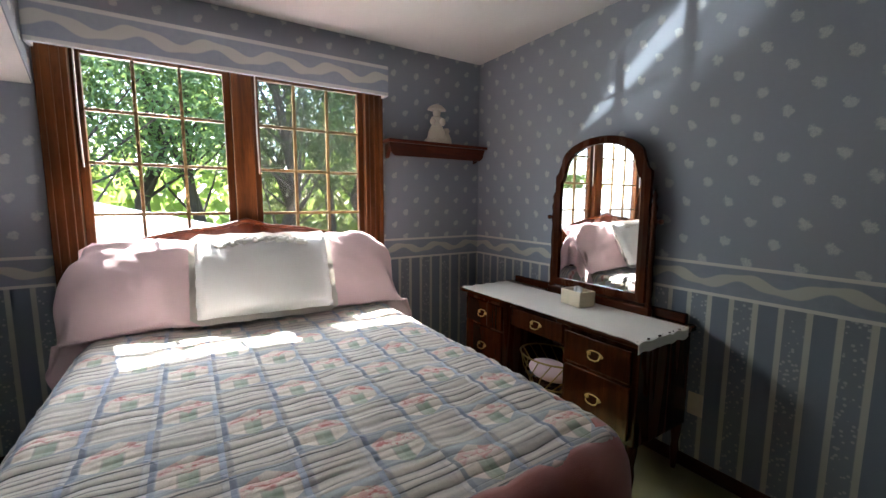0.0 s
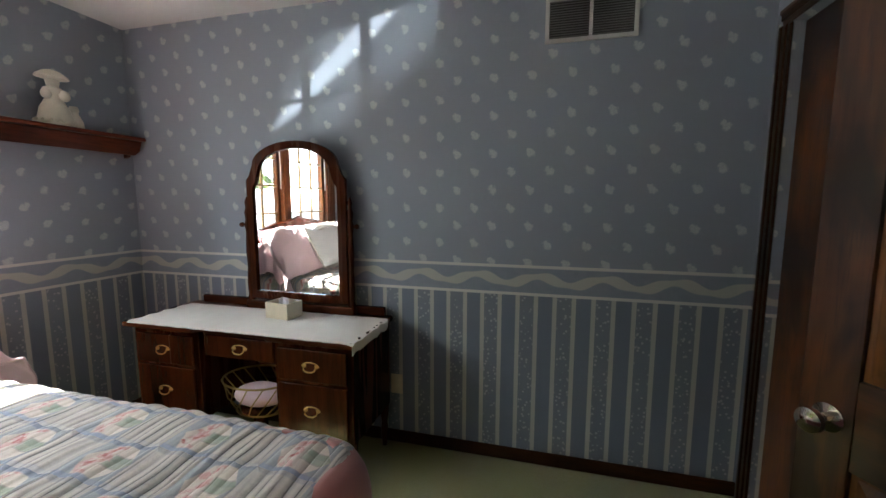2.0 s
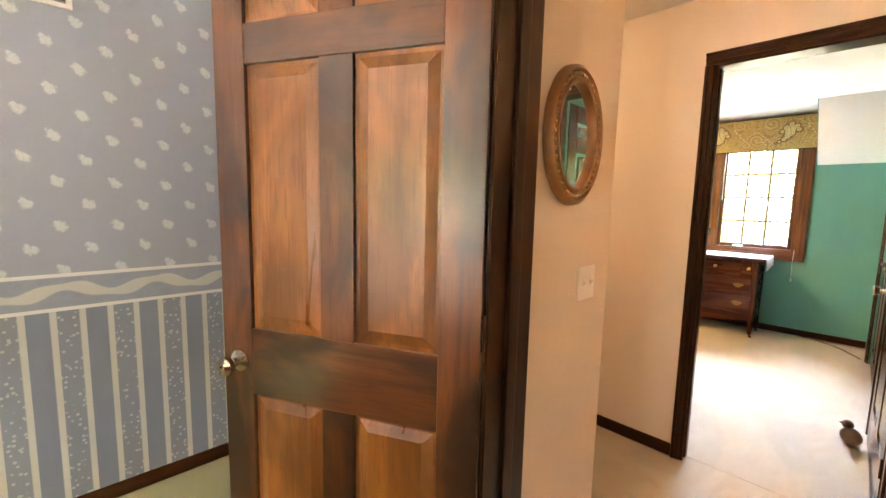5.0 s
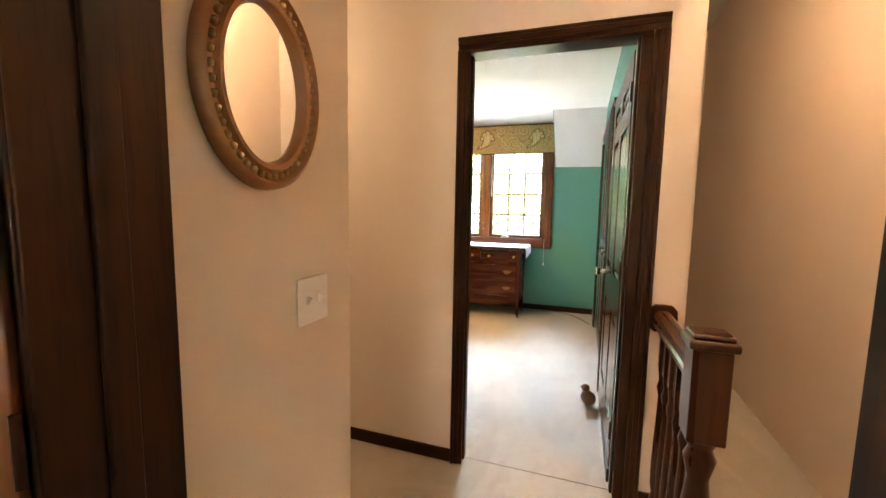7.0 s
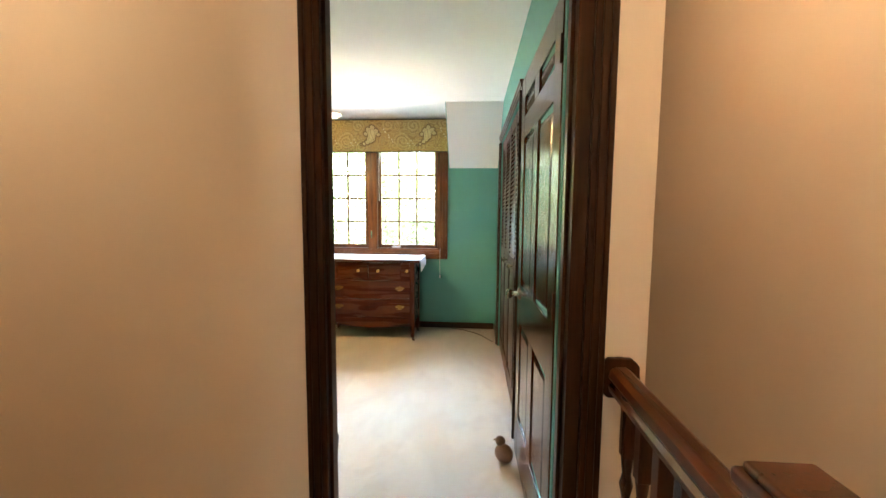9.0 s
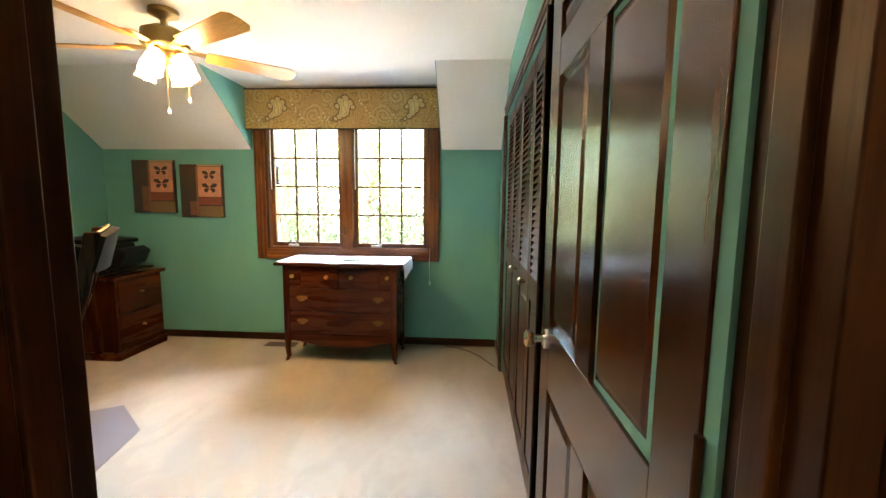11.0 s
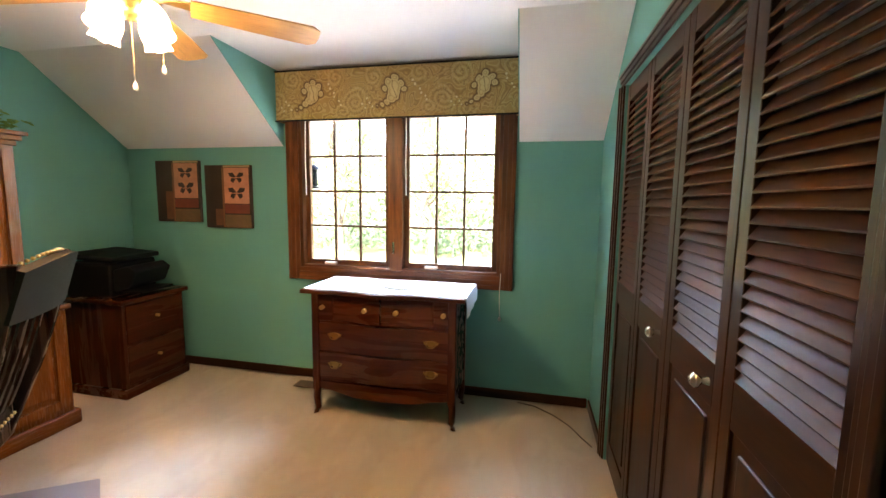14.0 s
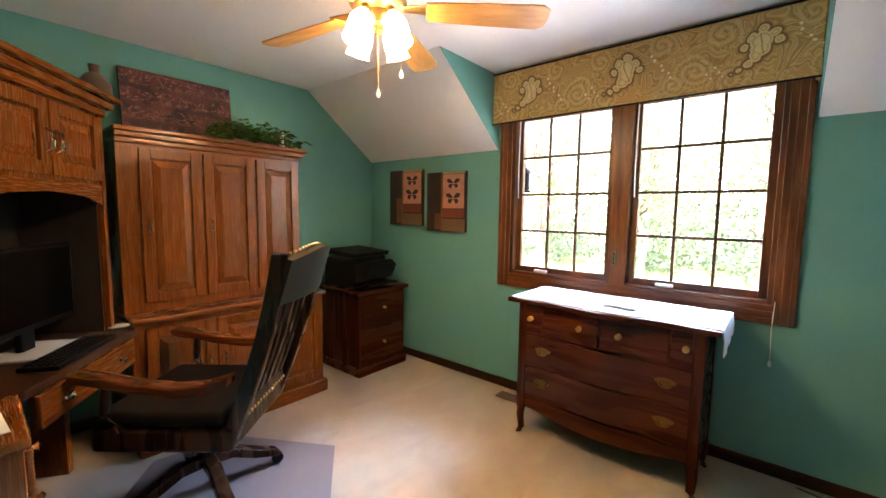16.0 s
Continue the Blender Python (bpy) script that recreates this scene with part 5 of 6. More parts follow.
bx(bm, (-0.067, 0.067), (-0.047, 0.047), (0.003, 0.06))
part("filling", bm, BLACK, tb)
bm = B()
for k in range(5):
    a = k * 1.26
    prism(bm, [(0.012 * math.cos(a), 0.012 * math.sin(a)), (0.03 * math.cos(a + 0.9), 0.02 * math.sin(a + 0.9)), (-0.01, 0.004)], "z", 0.06, 0.10 + 0.012 * math.sin(k * 3))
part("tissue", bm, TISSUE, tb, "crumpled white tissue", smooth=False)

bk = thing("wire_basket", pose(EAST - 0.30, 5.44, 0.0), "wire basket with folded linen in the vanity's kneehole", "basket")
for k in range(16):
    a = 2 * math.pi * k / 16
    bm = B()
    tube(bm, [(0.10 * math.cos(a), 0.12 * math.sin(a), 0.27), (0.13 * math.cos(a + 0.25), 0.18 * math.sin(a + 0.25), 0.34), (0.15 * math.cos(a + 0.6), 0.21 * math.sin(a + 0.6), 0.44)], 0.0035, 5)
    part("wire", bm, BRASS, bk)
for r, z in ((0.10, 0.27), (0.15, 0.44)):
    bm = B()
    tube(bm, [(r * math.cos(a), r * 1.35 * math.sin(a), z) for a in (2 * math.pi * k / 28 for k in range(29))], 0.005, 6)
    part("hoop", bm, BRASS, bk)
bm = B()
lathe(bm, [(0.085, 0.0), (0.09, 0.02), (0.03, 0.05), (0.03, 0.24), (0.10, 0.268)], 20)
part("pedestal", bm, MAHOGANY_Z, bk)
bm = B()
ball(bm, (0, 0, 0.345), 0.10, 16, 10, (1.0, 1.5, 0.55))
part("linen", bm, PINK_CLOTH, bk, "folded pinkish linen")

# wall outlet below the vanity's end
ol = thing("outlet", pose(EAST - 0.001, 4.775, 0.35, 0, 0, -90), "ivory wall outlet near the baseboard", "outlet")
bm = B()
bx(bm, (-0.035, 0.035), (-0.006, 0.0), (-0.057, 0.057), 0.003)
part("plate", bm, CREAM_WOOD, ol)

vent = thing("air_vent", pose(EAST - 0.001, 3.815, 2.205, 0, 0, -90), "white return-air grille high on the wall", "vent")
for x, z in (((-0.2, 0.2), (0.082, 0.1)), ((-0.2, 0.2), (-0.1, -0.082)), ((-0.2, -0.182), (-0.082, 0.082)), ((0.182, 0.2), (-0.082, 0.082)), ((-0.008, 0.008), (-0.082, 0.082))):
    bm = B()
    bx(bm, x, (-0.013, 0.0), z, 0.002)
    part("frame", bm, VENT_WHITE, vent)
# dark sheet paints the shade of the duct behind the slats
bm = B()
bx(bm, (-0.182, 0.182), (-0.003, 0.0), (-0.082, 0.082))
part("backing", bm, VENT_SHADE, vent)
bm = B()
bx(bm, (-0.181, 0.181), (-0.006, 0.006), (-0.001, 0.001))
slat = part("slat", bm, plain("vent_slat", (0.16, 0.15, 0.14), 0.5), vent, smooth=False, at=pose(0, -0.008, -0.076, 40))
for k in range(1, 15):
    again(slat, vent, pose(0, -0.008, -0.076 + k * 0.0109, 40))

# ---- hall ----
om = thing("oval_mirror", pose(0.034, 2.565, 1.59, 0, 0, -90), "oval wall mirror in a beaded bronze frame", "mirror")
def oval(a, b, n=56):
    return [(a * math.cos(2 * math.pi * k / n), b * math.sin(2 * math.pi * k / n)) for k in range(n)]
rings = [(0.105, 0.150, -0.012), (0.112, 0.157, -0.026), (0.122, 0.167, -0.028), (0.128, 0.173, -0.018), (0.142, 0.187, -0.016), (0.149, 0.194, -0.03), (0.160, 0.206, -0.022), (0.163, 0.209, -0.001), (0.105, 0.150, -0.001)]
bm = B()
vs = [[bm.verts.new((x, y, z)) for x, z in oval(a, b)] for a, b, y in rings]
for a, b in zip(vs, vs[1:] + vs[:1]):
    for k in range(56):
        bm.faces.new((a[k], a[(k + 1) % 56], b[(k + 1) % 56], b[k]))
mf = part("frame", bm, GILT, om)
bm = B()
prism(bm, oval(0.107, 0.152), "y", -0.010, -0.004)
part("mirror_glass", bm, MIRROR, om, "clear oval mirror glass", smooth=False)
bm = B()
ball(bm, (0, 0, 0), 0.0085, 8, 6)
bead = None
for k in range(46):
    a = 2 * math.pi * k / 46
    at = pose(0.135 * math.cos(a), -0.021, 0.180 * math.sin(a))
    if bead is None:
        bead = part("bead", bm, plain("bright_bronze", (0.58, 0.36, 0.17), 0.22, 0.7), mf, at=at)
    else:
        again(bead, mf, at)

sw = thing("light_switch", pose(0.034, 2.415, 1.12, 0, 0, -90), "white double light switch plate on the hall wall", "switch")
bm = B()
bx(bm, (-0.058, 0.058), (-0.006, 0.0), (-0.058, 0.058), 0.003)
part("plate", bm, PLATE, sw)
for x in (-0.023, 0.023):
    bm = B()
    prism(bm, [(-0.006, -0.011), (-0.006, 0.011), (-0.018, 0.006), (-0.016, 0.0)], "x", x - 0.005, x + 0.005)
    part("toggle", bm, PLATE, sw)

# both out of view: stairwell lamp added as fill, alcove lamp inferred from warm light
for x, y, z, power in ((-1.26, 1.60, WELL, 4.3), (0.95, 1.95, CEIL + 0.003, 0.95)):
    hl = thing("ceiling_light", pose(x, y, z), "round frosted ceiling light added out of view to light the hall", "lamp", "hall lights")
    bm = B()
    lathe(bm, [(0.14, -0.001), (0.145, -0.02), (0.12, -0.03)], 28)
    part("base", bm, BRASS, hl)
    bm = B()
    lathe(bm, [(0.125, -0.03), (0.13, -0.05), (0.10, -0.09), (0.04, -0.11), (0.002, -0.112)], 28)
    part("bowl", bm, glow("hall_lamp_glass", (1.0, 0.80, 0.57), power), hl, "lit frosted glass bowl")

# balustrade
rail = thing("stair_rail", pose(-0.94, 1.64, 0), "stained wooden landing balustrade with turned balusters", "railing")
bm = B()
prism(bm, [(-0.030, 0.85), (0.030, 0.85), (0.034, 0.868), (0.024, 0.88), (0.034, 0.895), (0.030, 0.915), (0.014, 0.926), (-0.014, 0.926), (-0.030, 0.915), (-0.034, 0.895), (-0.024, 0.88), (-0.034, 0.868)], "y", -0.31, 0.29, 0.002)
part("handrail", bm, RAIL_ALONG, rail)
bm = B()
prism(bm, [(0.058 * math.cos(a) * (1.12 if abs(math.sin(2 * a)) > 0.75 else 1), 0.89 + 0.062 * math.sin(a) * (1.12 if abs(math.sin(2 * a)) > 0.75 else 1)) for a in (2 * math.pi * k / 24 for k in range(24))], "y", -0.329, -0.309, 0.004)
part("rosette", bm, TRIM, rail, "dark shaped rosette on the wall")
newel = B()
bx(newel, (-0.048, 0.048), (0.292, 0.388), (0.72, 0.985), 0.006)
lathe(newel, [(0.045, 0.0), (0.045, 0.15), (0.03, 0.18), (0.044, 0.24), (0.04, 0.5), (0.028, 0.6), (0.042, 0.66), (0.03, 0.69), (0.046, 0.722)], 16, (0, 0.34, 0.0))
post = part("newel_post", newel, RAIL_WOOD, rail)
bm = B()
bx(bm, (-0.060, 0.060), (0.280, 0.400), (0.985, 1.012), 0.008)
prism(bm, [(-0.05, 0.29), (0.05, 0.29), (0.05, 0.39), (-0.05, 0.39)], "z", 1.010, 1.026, 0.007)
part("cap", bm, RAIL_WOOD, post)
for y in (-0.23, -0.13, -0.03, 0.07, 0.17):
    bm = B()
    bx(bm, (-0.018, 0.018), (y - 0.018, y + 0.018), (0.70, 0.855), 0.003)
    lathe(bm, [(0.018, 0.0), (0.018, 0.12), (0.011, 0.15), (0.018, 0.19), (0.019, 0.30), (0.012, 0.52), (0.011, 0.58), (0.019, 0.62), (0.012, 0.65), (0.018, 0.705)], 12, (0, y, 0))
    part("baluster", bm, RAIL_WOOD, rail)

# ---- study ----
# chest of drawers, local front at -y
ch = thing("chest_of_drawers", pose(0.59, SY0 + 0.095, 0, 0, 0, 180), "antique mahogany chest of drawers with a bowed front", "chest")


def bow(x, deep):
    return deep * (math.cos(x / 0.5 * math.pi) * 0.5 + 0.5) * 0.7 + deep * 0.3 * math.cos(x / 0.5 * math.pi * 2)


def bowed(z0, z1, x0, x1, base, deep, back, n=18, bevel=0.004):
    bm = B()
    xs = [x0 + (x1 - x0) * k / n for k in range(n + 1)]
    prism(bm, [(x, base - bow(x, deep)) for x in xs] + [(x1, back), (x0, back)], "z", z0, z1, bevel)
    return bm


part("body", bowed(0.19, 0.845, -0.485, 0.485, -0.415, 0.0, -0.002), MAHOGANY, ch)
part("top", bowed(0.846, 0.872, -0.55, 0.55, -0.46, 0.045, 0.02), MAHOGANY, ch)
for z0, z1, cols in ((0.66, 0.835, ((-0.475, -0.345), (-0.335, -0.005), (0.005, 0.335), (0.345, 0.475))), (0.455, 0.645, ((-0.475, 0.475),)), (0.255, 0.445, ((-0.475, 0.475),))):
    for a, b in cols:
        dr = part("drawer_front", bowed(z0, z1, a, b, -0.418, 0.03, -0.40, 14, 0.005), MAHOGANY, ch)
        if b - a < 0.5:
            for x in ({(-0.335, -0.005): -0.105, (0.005, 0.335): 0.105}.get((a, b), (a + b) / 2),):
                bm = B()
                lathe(bm, [(0.016, 0), (0.007, 0.006), (0.007, 0.014), (0.015, 0.02), (0.015, 0.026), (0.002, 0.03)], 14, (x, -0.418 - bow(x, 0.03), 0.752), Matrix.Rotation(radians(90), 4, "X"))
                part("knob", bm, BRASS, dr, "round brass knob")
        else:
            for x in (-0.33, 0.33):
                bail(dr, pose(x, -0.419 - bow(x, 0.03), (z0 + z1) / 2 + 0.01), DARK_BRASS, 0.042, True)
bm = B()
prism(bm, [(-0.44, 0.24), (0.44, 0.24), (0.44, 0.19), (0.34, 0.175), (0.2, 0.145), (0.0, 0.135), (-0.2, 0.145), (-0.34, 0.175), (-0.44, 0.19)], "y", -0.425, -0.405, 0.003)
part("apron", bm, MAHOGANY, ch)
for x, y in ((-0.465, -0.405), (0.465, -0.405), (-0.465, -0.04), (0.465, -0.04)):
    bm = B()
    s = 1 if x > 0 else -1
    bx(bm, (x - 0.026, x + 0.026), (y - 0.026, y + 0.026), (0.17, 0.84), 0.006)
    tube(bm, [(x, y, 0.20), (x + 0.006 * s, y - 0.008, 0.12), (x, y, 0.04), (x + 0.012 * s, y - 0.01, 0.012), (x + 0.016 * s, y - 0.012, 0.0)], 0.026, 10, 0.017)
    part("leg", bm, MAHOGANY_Z, ch)


def chest_cloth(u, v):
    x = -0.54 + 1.15 * u
    y = 0.015 - 0.44 * v
    z = 0.8755
    if x > 0.553:
        return (0.561 + 0.003 * math.sin(v * 17), y, z - (x - 0.553) * 2.2 * (0.8 + 0.25 * v))
    return (x, y - bow(x * 0.9, 0.04) * v, z + 0.001 * math.sin(x * 40))


solo("runner", draped("runner", MARBLE, 40, 12, chest_cloth, "", 0.004), MARBLE, pose(0.59, SY0 + 0.095, 0, 0, 0, 180), "white cloth runner over the chest top", "runner")

# butterfly pictures
def picture(x, z, seed):
    t = thing("canvas_picture", pose(x, SY0 + 0.001, z, 0, 0, 180), "unframed canvas print with two dark butterflies over brown patches", "picture", "butterfly pictures")
    w, h = 0.215, 0.255
    bm = B()
    bx(bm, (-w, w), (-0.03, 0.0), (-h, h), 0.004)
    part("canvas", bm, plain("picture_ground", (0.03, 0.018, 0.012), 0.7, spread=0.6, scale=9), t)
    def patch(x0, x1, z0, z1, c, y=-0.0315):
        b = B()
        bx(b, (x0, x1), (y, -0.0302), (z0, z1))
        part("patch", b, plain("print", c, 0.7, spread=0.35, scale=14), t, smooth=False)
    patch(-0.03, w - 0.015, -0.055, h - 0.022, (0.46, 0.21, 0.13))
    patch(-0.035, w - 0.004, h - 0.018, h - 0.003, (0.33, 0.25, 0.13))
    patch(-0.05, -0.034, -h + 0.004, h - 0.02, (0.17, 0.075, 0.03))
    patch(-0.03, w - 0.015, -0.135, -0.06, (0.16, 0.035, 0.02))
    patch(-0.03, w - 0.004, -h + 0.003, -0.145, (0.13, 0.085, 0.04))
    patch(-0.12, -0.045, -h + 0.02, 0.0 - 0.1 * seed, (0.13, 0.05, 0.025))
    for cz, k in ((0.155, 0.9), (0.03, 1.0)):
        b = B()
        for s in (-1, 1):
            cx = (w - 0.045) / 2
            prism(b, [(cx, cz + 0.005), (cx + s * 0.035 * k, cz + 0.045 * k), (cx + s * 0.078 * k, cz + 0.04 * k), (cx + s * 0.07 * k, cz + 0.012), (cx + s * 0.03 * k, cz)], "y", -0.0328, -0.0316)
            prism(b, [(cx, cz - 0.004), (cx + s * 0.05 * k, cz - 0.004), (cx + s * 0.058 * k, cz - 0.03 * k), (cx + s * 0.03 * k, cz - 0.048 * k), (cx + s * 0.012, cz - 0.02)], "y", -0.0328, -0.0316)
        part("butterfly", b, plain("print_dark", (0.025, 0.014, 0.012), 0.7), t, smooth=False)


picture(2.585, 1.515, 0)
picture(2.10, 1.475, 1)

# filing cabinet, front towards -x
fc = thing("filing_cabinet", pose(2.47, -1.755, 0, 0, 0, -90), "dark wooden two-drawer filing cabinet", "cabinet")
bm = B()
bx(bm, (-0.255, 0.255), (0.0, 0.62), (0.07, 0.70), 0.004)
part("body", bm, MAHOGANY_Z, fc)
bm = B()
bx(bm, (-0.275, 0.275), (-0.015, 0.62), (0.004, 0.075), 0.008)
part("plinth", bm, MAHOGANY, fc)
bm = B()
bx(bm, (-0.285, 0.285), (-0.035, 0.63), (0.70, 0.735), 0.010)
part("top", bm, MAHOGANY, fc)
for z0, z1 in ((0.10, 0.385), (0.405, 0.685)):
    bm = B()
    bx(bm, (-0.235, 0.235), (-0.014, 0.0), (z0, z1), 0.005)
    dr = part("drawer_front", bm, MAHOGANY, fc)
    bm = B()
    lathe(bm, [(0.012, 0), (0.006, 0.005), (0.006, 0.012), (0.013, 0.02), (0.002, 0.026)], 12, (0, -0.014, (z0 + z1) / 2 + 0.02), Matrix.Rotation(radians(90), 4, "X"))
    part("knob", bm, BRASS, dr)

pr_scale = (1.0, 1.0, 1.25)
pr = thing("printer", pose(2.78, -1.72, 0.7355, 0, 0, -80), "black inkjet printer with its lid ajar", "printer")
bm = B()
bx(bm, (-0.22, 0.22), (-0.16, 0.18), (0.0, 0.20), 0.02, 3)
part("body", bm, BLACK, pr)
bm = B()
bx(bm, (-0.23, 0.23), (-0.17, 0.19), (0.215, 0.245), 0.01)
part("lid", bm, BLACK, pr, at=pose(0, 0, 0, 4))
bm = B()
prism(bm, [(-0.16, 0.03), (-0.16, 0.16), (-0.27, 0.185), (-0.33, 0.15), (-0.28, 0.06)], "x", -0.20, 0.16, 0.012)
part("control_panel", bm, BLACK, pr)
bm = B()
bx(bm, (-0.16, 0.16), (-0.34, -0.16), (0.018, 0.03), 0.004)
part("tray", bm, BLACK, pr)

pr.scale = pr_scale


# armoire and corner desk in oak
def oak_door(parent, x0, x1, z0, z1, y, handle=None, low=False):
    """A raised-panel cabinet door facing -y."""
    f = 0.055
    bm = B()
    for x in ((x0, x0 + f), (x1 - f, x1)):
        bx(bm, x, (y - 0.02, y), (z0, z1), 0.003)
    for z in ((z0, z0 + f), (z1 - f, z1)):
        bx(bm, (x0 + f, x1 - f), (y - 0.0195, y), z, 0.002)
    d = part("door", bm, OAK, parent)
    bm = B()
    rings = []
    for inset, depth in ((0.0, 0.004), (0.010, 0.004), (0.012, 0.006), (0.042, 0.017), (0.044, 0.018)):
        e = f + inset
        rings.append([bm.verts.new((px, y - depth, pz)) for px, pz in ((x0 + e, z0 + e), (x1 - e, z0 + e), (x1 - e, z1 - e), (x0 + e, z1 - e))])
    for p, q in zip(rings, rings[1:]):
        for k in range(4):
            bm.faces.new((p[k], p[(k + 1) % 4], q[(k + 1) % 4], q[k]))
    bm.faces.new(rings[-1])
    part("panel", bm, OAK, d, smooth=False)
    if handle:
        hx, hz = handle
        bm = B()
        tube(bm, [(hx, y - 0.02, hz + 0.045), (hx, y - 0.045, hz + 0.03), (hx, y - 0.048, hz), (hx, y - 0.045, hz - 0.03), (hx, y - 0.02, hz - 0.045)], 0.007, 8)
        part("handle", bm, CHROME, d, "nickel pull")
    return d


ar = thing("armoire", pose(2.47, -0.60, 0, 0, 0, -90), "oak armoire with raised-panel doors and a crown moulding", "armoire")
# local x runs from south (-... to +) along the wall: local +x is world -y
bm = B()
bx(bm, (-0.60, 0.57), (0.02, 0.62), (0.08, 0.76), 0.004)
part("body", bm, OAK, ar)
bm = B()
bx(bm, (-0.595, 0.60), (0.0, 0.63), (0.004, 0.10), 0.012)
part("plinth", bm, OAK_Y, ar)
bm = B()
bx(bm, (-0.605, 0.59), (-0.01, 0.63), (0.76, 0.795), 0.012)
part("ledge", bm, OAK_Y, ar)
bm = B()
bx(bm, (-0.60, 0.47), (0.15, 0.62), (0.795, 1.76), 0.004)
part("upper_body", bm, OAK, ar)
bm = B()
for z0, z1, o in ((1.74, 1.77, 0.012), (1.77, 1.80, 0.03), (1.80, 1.825, 0.05)):
    bx(bm, (-0.60 - o * 0.2, 0.47 + o), (0.15 - o, 0.62), (z0, z1), 0.006)
part("crown_moulding", bm, OAK_Y, ar)
for a, b, hd in ((-0.50, -0.19, -0.47), (-0.175, 0.135, -0.145), (0.15, 0.455, None)):
    oak_door(ar, a, b, 0.85, 1.72, 0.15, (hd, 1.28) if hd else None)
for a, b, hd in ((-0.54, -0.19, -0.225), (-0.175, 0.175, -0.14), (0.19, 0.54, None)):
    oak_door(ar, a, b, 0.14, 0.73, 0.02, (hd, 0.46) if hd else None)

# corner desk: the front runs diagonally across the corner
P0, P1 = Vector((2.46, -0.015)), Vector((1.83, 0.44))
dirn = (P1 - P0).normalized()
ang = math.degrees(math.atan2(-dirn.y, -dirn.x))
cd = thing("corner_desk", pose(*((P0 + P1) / 2), 0, 0, 0, ang), "oak corner computer desk with a hutch", "desk")
L = (P1 - P0).length / 2
inv = pose(*((P0 + P1) / 2), 0, 0, 0, ang).inverted()


def loc(x, y):
    v = inv @ Vector((x, y, 0))
    return (v.x, v.y)


poly = [loc(*P0), loc(3.095, -0.012), loc(3.095, 1.105), loc(1.845, 1.105), loc(1.845, 0.44)]
bm = B()
prism(bm, poly, "z", 0.715, 0.75, 0.006)
part("desktop", bm, plain("dark_desktop", (0.035, 0.013, 0.005), 0.4, spread=0.3), cd)
bm = B()
bx(bm, (-L + 0.05, L - 0.05), (-0.012, 0.012), (0.585, 0.714), 0.005)
dr = part("drawer_front", bm, OAK_Y, cd)
for x in (-0.2, 0.2):
    bm = B()
    lathe(bm, [(0.013, 0), (0.007, 0.006), (0.008, 0.014), (0.016, 0.022), (0.002, 0.03)], 12, (x, -0.012, 0.65), Matrix.Rotation(radians(90), 4, "X"))
    part("knob", bm, CHROME, dr, "nickel knob")
for x in (-L + 0.02, L - 0.02):
    bm = B()
    bx(bm, (x - 0.02, x + 0.02), (0.32, 0.5 if x < 0 else 0.47), (0.004, 0.714), 0.004)
    part("side_panel", bm, OAK, cd)
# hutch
# near-black colour paints the shade inside the hutch recess
SHADE_BACK = plain("dark_oak_back", (0.012, 0.006, 0.003), 0.8)
HD = 0.10
for x in (-L - 0.01, L - 0.02):
    bm = B()
    bx(bm, (x, x + 0.03), (HD, HD + 0.36), (0.751, 1.86), 0.004)
    hs = part("hutch_side", bm, OAK, cd)
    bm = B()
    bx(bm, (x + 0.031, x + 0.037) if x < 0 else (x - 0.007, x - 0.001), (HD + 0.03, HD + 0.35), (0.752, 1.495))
    part("inner_lining", bm, SHADE_BACK, hs, "near-black sheet painting the recess's shade", smooth=False)
bm = B()
bx(bm, (-L, L), (HD + 0.012, HD + 0.36), (1.50, 1.84), 0.003)
part("hutch_cupboard", bm, OAK, cd)
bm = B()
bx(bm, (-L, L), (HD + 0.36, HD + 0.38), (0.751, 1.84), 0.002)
part("hutch_back", bm, SHADE_BACK, cd)
bm = B()
prism(bm, [(-L + 0.02, 1.50), (L - 0.02, 1.50), (L - 0.02, 1.40), (L * 0.6, 1.44), (0, 1.455), (-L * 0.6, 1.44), (-L + 0.02, 1.40)], "y", HD + 0.004, HD + 0.022, 0.002)
part("arched_rail", bm, OAK_Y, cd)
oak_door(cd, -L + 0.025, -0.004, 1.52, 1.83, HD + 0.012, (-0.03, 1.66))
oak_door(cd, 0.004, L - 0.025, 1.52, 1.83, HD + 0.012, (0.03, 1.66))
bm = B()
for z0, z1, o in ((1.84, 1.88, 0.015), (1.88, 1.92, 0.04), (1.92, 1.95, 0.065)):
    bx(bm, (-L - 0.01 - o, L + 0.01 + o), (HD - o, HD + 0.38), (z0, z1), 0.008)
part("crown_moulding", bm, OAK_Y, cd)

mon = thing("monitor", cd.matrix_basis @ pose(0.06, 0.26, 0.7505), "black flat computer monitor, switched off", "monitor")
bm = B()
bx(bm, (-0.29, 0.29), (-0.02, 0.03), (0.10, 0.47), 0.012)
part("casing", bm, BLACK, mon)
bm = B()
bx(bm, (-0.27, 0.27), (-0.0215, -0.0205), (0.13, 0.45))
part("screen", bm, SCREEN, mon, smooth=False)
bm = B()
bx(bm, (-0.04, 0.04), (0.0, 0.03), (0.01, 0.2), 0.008)
part("stand", bm, BLACK, mon)
bm = B()
bx(bm, (-0.14, 0.14), (-0.10, 0.09), (0.0, 0.016), 0.006)
part("foot", bm, SILVER_PLASTIC, mon, "silver-grey foot")
kb = thing("keyboard", cd.matrix_basis @ pose(0.02, 0.085, 0.7505), "black computer keyboard on the desk", "keyboard")
bm = B()
bx(bm, (-0.21, 0.21), (-0.07, 0.07), (0.0, 0.018), 0.005)
